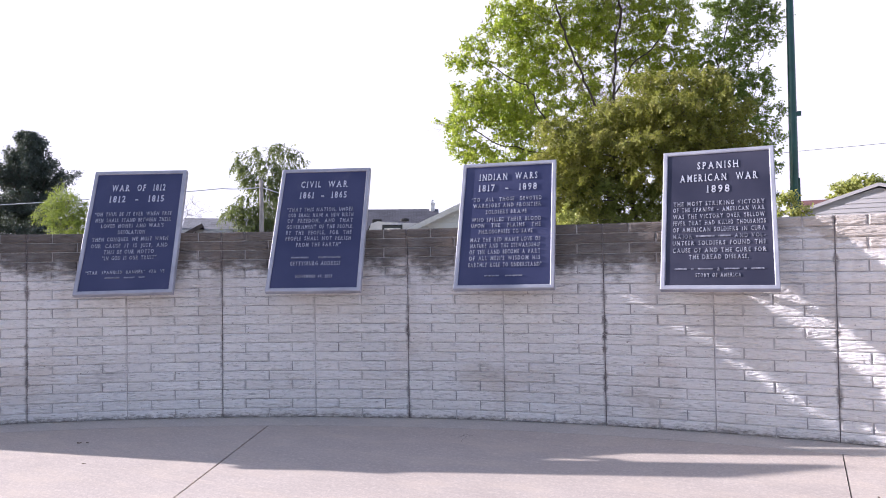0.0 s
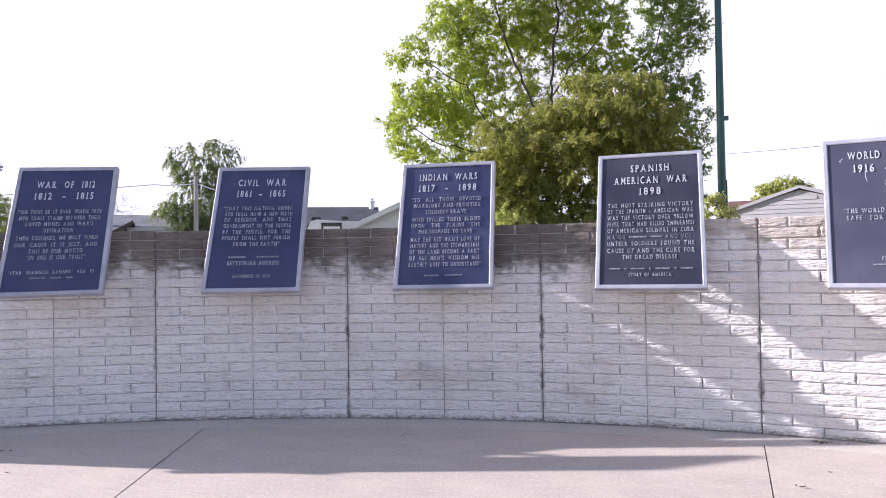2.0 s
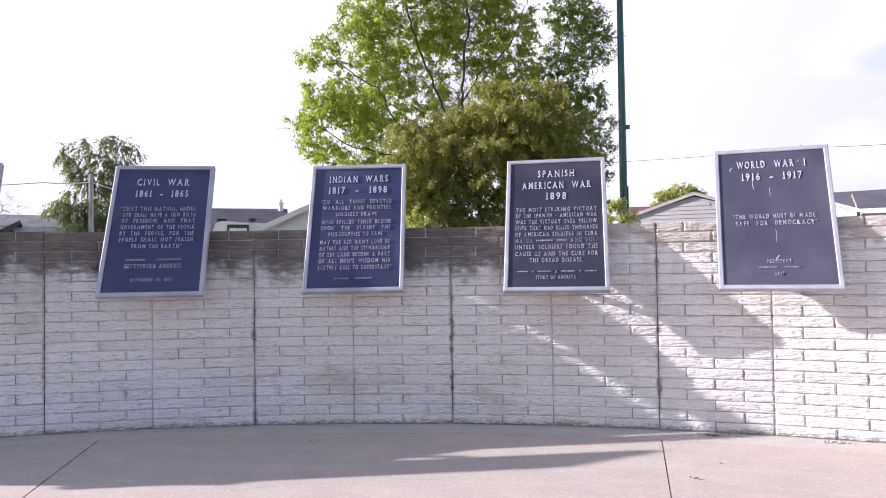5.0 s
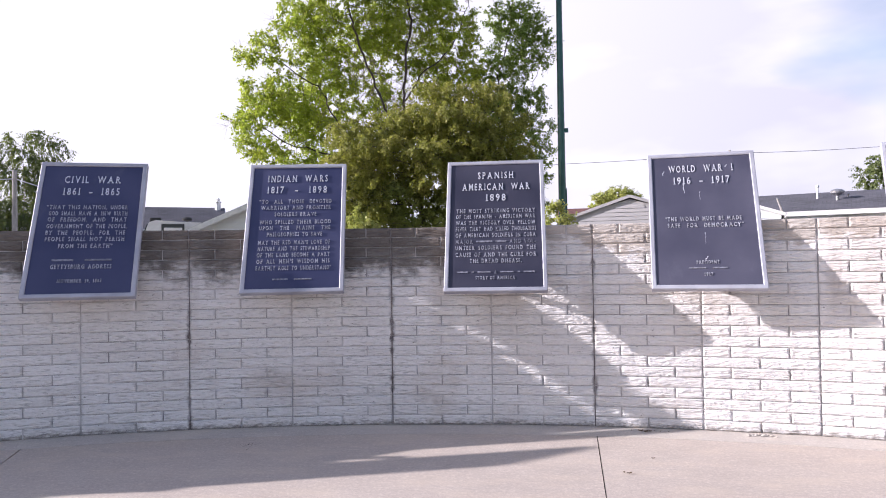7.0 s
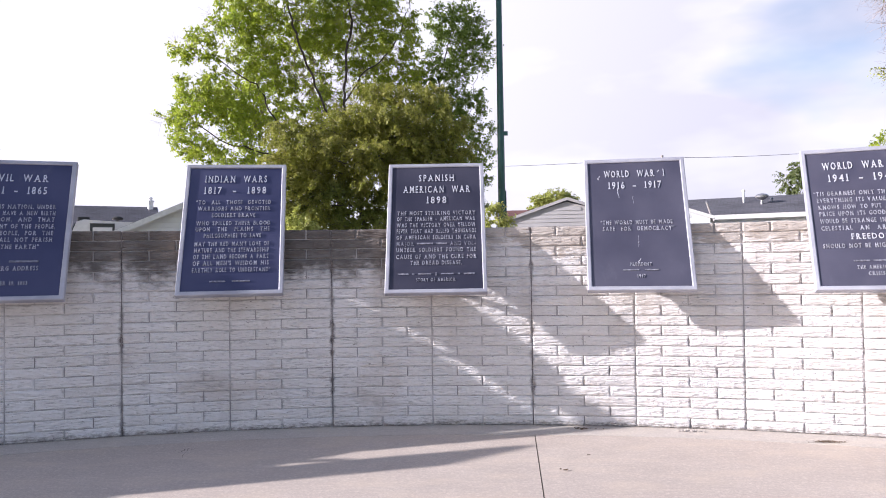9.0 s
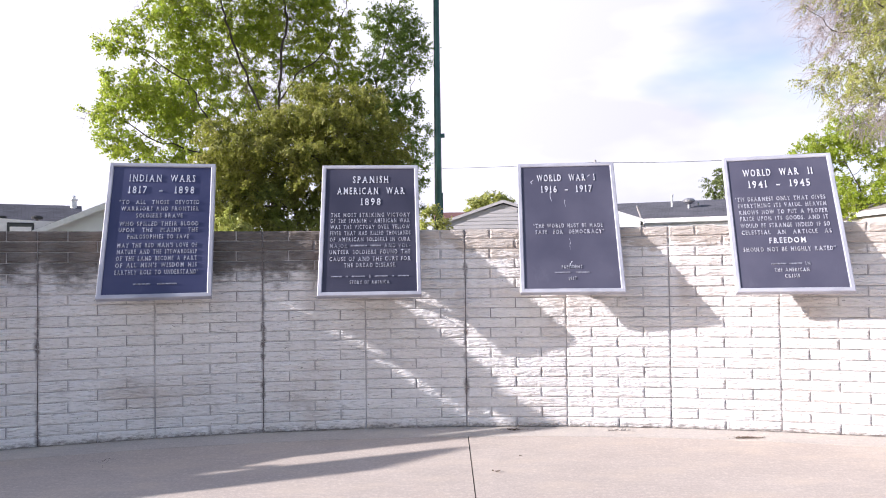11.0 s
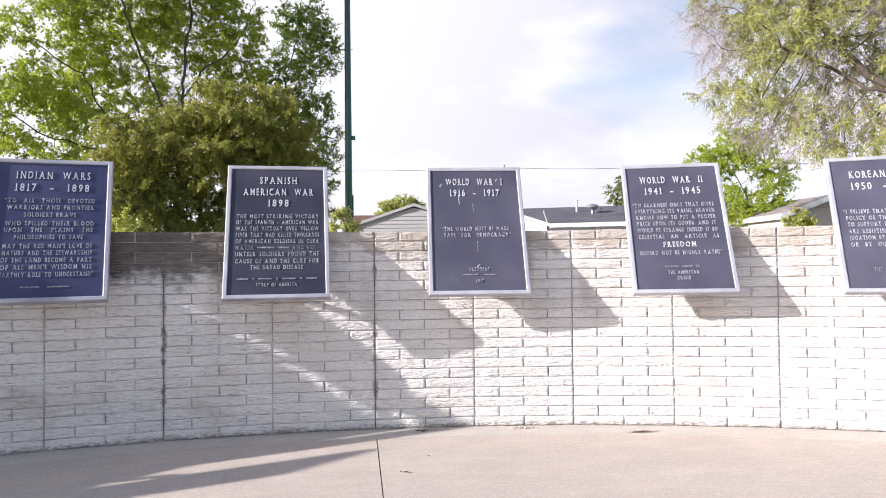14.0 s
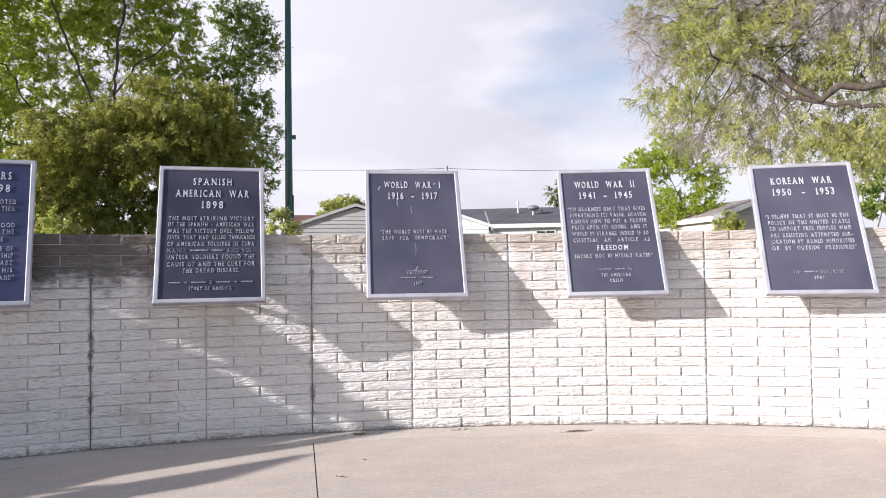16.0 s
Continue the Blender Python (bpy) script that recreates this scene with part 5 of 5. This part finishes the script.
def motorhome(place, yaw):
    root = thing("motorhome", Matrix.Translation(place) @ pose(0, 0, 0, 0, 0, yaw), "cream parked motorhome with a dark framed side window", "vehicle")
    part("body", prism([(-1.35, 0.45), (3.6, 0.45), (3.6, 2.96), (0.4, 3.04), (-0.5, 3.1), (-0.74, 3.02), (-1.02, 2.3), (-1.32, 1.7)], 2.2), M_CAR, root)
    part("windshield", prism([(-1.00, 2.36), (-0.78, 2.94), (-0.81, 2.96), (-1.04, 2.36)], 1.9, Matrix.Translation((0, 0.15, 0))), M_GLASS, root)
    for x0, x1 in ((-0.28, 0.46), (1.2, 2.1)):
        pane = part("side_window", box((x0, -0.014, 2.42), (x1, -0.004, 2.92)), M_GLASS, root)
        for lo, hi in (((x0 - 0.03, -0.022, 2.92), (x1 + 0.03, -0.002, 2.96)), ((x0 - 0.03, -0.022, 2.38), (x1 + 0.03, -0.002, 2.42)), ((x0 - 0.03, -0.022, 2.42), (x0, -0.002, 2.92)), ((x1, -0.022, 2.42), (x1 + 0.03, -0.002, 2.92))):
            part("window_frame", box(lo, hi), M_RUBBER, pane)
        part("blind", box((x0 + 0.05, -0.018, 2.66), (x1 - 0.05, -0.0145, 2.82)), M_CAR, pane, "pale blind slat")
    part("stripe", box((-0.95, -0.012, 2.26), (3.5, -0.004, 2.32)), M_RUBBER, root)
    part("roof_unit", box((-0.72, 0.4, 3.06), (-0.32, 1.3, 3.22), 0.05), M_RUBBER, root, "dark roof air unit")
    bm = lathe([(0.03, 0.0), (0.03, 0.08), (0.17, 0.1), (0.19, 0.17), (0.12, 0.22), (0.02, 0.24)], 14)
    bm.transform(Matrix.Translation((0.6, 0.6, 3.03)))
    part("roof_dish", bm, M_RUBBER, root, "dark round roof aerial")
    for x in (-0.5, 2.7):
        for y in (0.0, 1.95):
            bm = lathe([(0.2, 0.0), (0.36, 0.03), (0.4, 0.08), (0.4, 0.18), (0.36, 0.23), (0.2, 0.25)], 20)
            bm.transform(Matrix.Translation((x, y, 0.36)) @ pose(0, 0, 0, -90, 0, 0))
            part("wheel", bm, M_RUBBER, root)
    return root


motorhome(spot(-31.6, 28.0), 32)


# ---- poles and cables ----
def lamp_pole(place):
    root = thing("lamp_pole", Matrix.Translation(place), "tall tapered dark green painted steel pole", "lamp pole")
    part("shaft", lathe([(0.118, 0.0), (0.112, 2.0), (0.082, 9.0), (0.074, 11.0)], 24), M_POLE, root)
    part("base_plate", box((-0.2, -0.2, -0.06), (0.2, 0.2, 0.03), 0.01), M_POLE, root)
    part("conduit", box((0.105, -0.03, 1.5), (0.135, 0.03, 3.4), 0.004), M_POLE, root)
    part("bracket", box((0.09, -0.03, 4.98), (0.2, 0.03, 5.1), 0.006), M_POLE, root)
    return root


lamp_pole(spot(-0.58, 20.0))


def utility_pole(place, height, label, arm=0.8):
    root = thing("utility_pole", Matrix.Translation(place), label, "utility pole")
    part("shaft", lathe([(0.12, -0.06), (0.11, height * 0.5), (0.09, height)], 14), M_TIMBER, root)
    if arm:
        part("crossarm", box((-arm, -0.16, height - 0.55), (arm, -0.06, height - 0.43), 0.01, pose(0, 0, 0, 0, 0, 25)), M_TIMBER, root)
        for s in (-arm + 0.1, arm - 0.1):
            bm = lathe([(0.03, 0), (0.05, 0.04), (0.03, 0.08), (0.045, 0.12), (0.02, 0.16)], 8)
            bm.transform(pose(0, 0, 0, 0, 0, 25) @ Matrix.Translation((s, -0.11, height - 0.43)))
            part("insulator", bm, M_STEEL, root)
    return root


def cable(points, sag, radius, label, name="cable", material=None):
    verts, faces = [], []
    for a, b in zip(points, points[1:]):
        line = [a.lerp(b, i / 14) - Vector((0, 0, sag * 4 * (i / 14) * (1 - i / 14))) for i in range(15)]
        tube_arrays(line, [radius] * 15, 5, verts, faces)
    return tagged(part_arrays(name, verts, faces, material), label, "cable")


up1 = spot(-41.8, 34.0, 7.0)
utility_pole(Vector((up1.x, up1.y, 0)), up1.z, "grey weathered wooden utility pole", 0.0)
cable([spot(-60, 38, 4.6), spot(-44.8, 33.9, 6.25), Vector((up1.x, up1.y, up1.z - 0.35)), spot(-37.5, 38, 5.2)], 0.05, 0.022, "pale service cable between poles", material=M_WIRE_PALE)
up2 = spot(12.1, 46.0, 8.3)
utility_pole(Vector((up2.x, up2.y, 0)), up2.z, "wooden utility pole behind the houses", 0.0)
cable([spot(-25, 50, 6.5), spot(-0.2, 47, 7.95), Vector((up2.x, up2.y, up2.z - 0.15)), spot(21, 47, 7.75), spot(48, 52, 6.6)], 0.06, 0.014, "thin dark overhead cable", material=M_WIRE)


def leaning_pole(foot, tip):
    root = thing("leaning_pole", Matrix.Translation(foot), "thin pale wooden pole leaning beside the white garage", "pole")
    verts, faces = [], []
    way = tip - foot
    tube_arrays([way * (i / 4) for i in range(5)], [0.05, 0.05, 0.048, 0.046, 0.044], 8, verts, faces)
    part_arrays("shaft", verts, faces, M_TIMBER, root)
    bm = lathe([(0.05, 0.0), (0.055, 0.03), (0.03, 0.06)], 8)
    bm.transform(Matrix.Translation(way))
    part("cap", bm, M_STEEL, root)
    return root


leaning_pole(Vector((*spot(17.4, 33.0).xy, -0.06)), spot(15.3, 33.4, 4.5))


# ---- small things on the paving ----
def fallen_leaf(x, y, size, turn, seed):
    """A curled dry leaf with a short stalk."""
    rnd = random.Random(seed)
    bm = bmesh.new()
    rows = []
    for i in range(6):
        f = i / 5
        w = size * 0.32 * math.sin(math.pi * (0.08 + 0.88 * f))
        curl = 0.12 * size * (2 * f - 1) ** 2
        rows.append([bm.verts.new((size * (f - 0.5), s * w, 0.004 + curl + abs(s) * size * rnd.uniform(0.08, 0.2))) for s in (-1, 0, 1)])
    for p, q in zip(rows, rows[1:]):
        for s in (0, 1):
            bm.faces.new((p[s], q[s], q[s + 1], p[s + 1]))
    ob = part("fallen_leaf", bm, M_DRY)
    ob.matrix_world = pose(x, y, 0.0, 0, 0, turn)
    return tagged(ob, "small curled dry brown leaf on the concrete", "leaf", "fallen leaves")


for n, (x, y, size, turn) in enumerate(((0.16, 9.0, 0.034, 20), (0.13, 9.02, 0.022, 100), (0.34, 9.36, 0.024, 5), (0.37, 10.1, 0.04, 40), (0.33, 10.13, 0.035, 160),
                                        (-5.02, 7.99, 0.034, 70), (-4.97, 8.02, 0.024, 10), (-4.48, 7.64, 0.026, 30))):
    fallen_leaf(x, y, size, turn, n)


def chips(x, y, wide, deep, count, material, seed, label, size):
    """A scatter of tiny angular crumbs, too many to count."""
    rng = np.random.default_rng(seed)
    verts, faces = [], []
    for _ in range(count):
        c = np.array([x + rng.normal() * wide, y + rng.normal() * deep, 0.006])
        s = size * rng.uniform(0.4, 1.3)
        base = len(verts)
        spin = rng.uniform(0, 6.28)
        for i in range(4):
            r = s * rng.uniform(0.6, 1.1)
            verts.append(c + np.array([r * math.cos(spin + i * 1.57), r * math.sin(spin + i * 1.57), -0.001]))
        verts.append(c + np.array([rng.normal() * s * 0.2, rng.normal() * s * 0.2, s * rng.uniform(0.35, 0.8)]))
        faces += [(base + i, base + (i + 1) % 4, base + 4) for i in range(4)]
    return tagged(part_arrays("debris", verts, faces, material), label, "debris", kind="stuff")


chips(1.17, 10.08, 0.055, 0.018, 30, M_STRIP, 3, "pale crumbs of broken masonry at the wall's foot", 0.016)
chips(2.07, 9.79, 0.055, 0.018, 150, M_DRY, 4, "thin patch of brown leaf litter", 0.006)
chips(0.40, 10.13, 0.05, 0.012, 40, M_DRY, 5, "dark crumbs of litter by the wall", 0.008)


def crack(points, width, label):
    """A hairline crack: a thin dark ribbon on the paving."""
    bm = bmesh.new()
    rnd = random.Random(7)
    pairs = []
    for n, (x, y) in enumerate(points):
        w = width * rnd.uniform(0.5, 1.2) / 2
        x, y = x + rnd.uniform(-0.012, 0.012), y + rnd.uniform(-0.008, 0.008)
        pairs.append((bm.verts.new((x - w, y - w * 0.4, 0.0035)), bm.verts.new((x + w, y + w * 0.4, 0.0035))))
    for p, q in zip(pairs, pairs[1:]):
        bm.faces.new((p[0], q[0], q[1], p[1]))
    return part("crack", bm, M_GAP, plaza, label)


crack([(-2.50 + 0.015 * i, 9.42 - 0.06 * i) for i in range(5)], 0.0018, "hairline crack")
crack([(-2.60 + 0.03 * i, 9.33 + 0.012 * i) for i in range(7)], 0.010, "short branching crack")
crack([(-2.52 + 0.004 * i, 9.30 + 0.03 * i) for i in range(5)], 0.009, "short branching crack")


# ---- the curved wall ----
def segment_pose(i):
    a, b = on_wall(i * SEG), on_wall((i + 1) * SEG)
    x = (b - a).normalized()
    return Matrix((x, Vector((-x.y, x.x, 0)), Vector((0, 0, 1)))).transposed().to_4x4(), a


FULL = [rock_brick(SEG_LEN / 2, 100 + k, COURSE) for k in range(9)]
HALF = [rock_brick(SEG_LEN / 4, 200 + k, COURSE) for k in range(7)]
pick = random.Random(5)
panel_no = 0
for start in range(-10, 11, 2):
    segs = [i for i in (start, start + 1) if SEG_FIRST <= i < SEG_LAST]
    if not segs:
        continue
    panel_no += 1
    wall = thing("wall_%d" % panel_no, Matrix(), "curved wall panel of pale painted split-face brick, stained near its top", "wall", "panels of the memorial wall", "structure")
    core = bmesh.new()
    for i in segs:
        turn, a = segment_pose(i)
        m = Matrix.Translation(a) @ turn
        grow = 0.30 * math.tan(SEG / 2)
        low = [core.verts.new(m @ Vector(p)) for p in ((0, 0.005, -0.05), (SEG_LEN, 0.005, -0.05), (SEG_LEN + grow, 0.30, -0.05), (-grow, 0.30, -0.05))]
        high = [core.verts.new(v.co + Vector((0, 0, H_WALL + 0.046))) for v in low]
        core.faces.new(low[::-1])
        core.faces.new(high)
        for k in range(4):
            j = (k + 1) % 4
            core.faces.new((low[k], low[j], high[j], high[k]))
    part("core", core, M_MORTAR, wall, "recessed grey mortar")
    edge, a = segment_pose(start)
    if start >= SEG_FIRST:
        part("control_joint", box((-0.002, 0.003, 0.0), (0.002, 0.05, H_WALL - 0.01), 0.0, Matrix.Translation(on_wall(start * SEG)) @ edge), M_SEAL if start < 2 else M_MORTAR, wall, "brown sealant joint" if start < 2 else "painted-over joint")
    if len(segs) == 2:
        fold, a = segment_pose(start + 1)
        part("mortar_joint", box((-0.006, 0.002, 0.0), (0.006, 0.05, H_WALL - 0.01), 0.0, Matrix.Translation(a) @ fold), M_MORTAR, wall)
    for i in segs:
        turn, a = segment_pose(i)
        m = Matrix.Translation(a) @ turn
        for c in range(COURSES):
            run = [(0.0, FULL), (0.5, FULL)] if c % 2 == 0 else [(0.0, HALF), (0.25, FULL), (0.75, HALF)]
            for f, kinds in run:
                me = pick.choice(kinds)
                ob = new("brick", me)
                ob.parent = wall
                ob.matrix_world = m @ Matrix.Translation((f * SEG_LEN, pick.uniform(-0.002, 0.002), c * COURSE)) @ pose(0, 0, 0, 0, pick.uniform(-0.12, 0.12), 0)
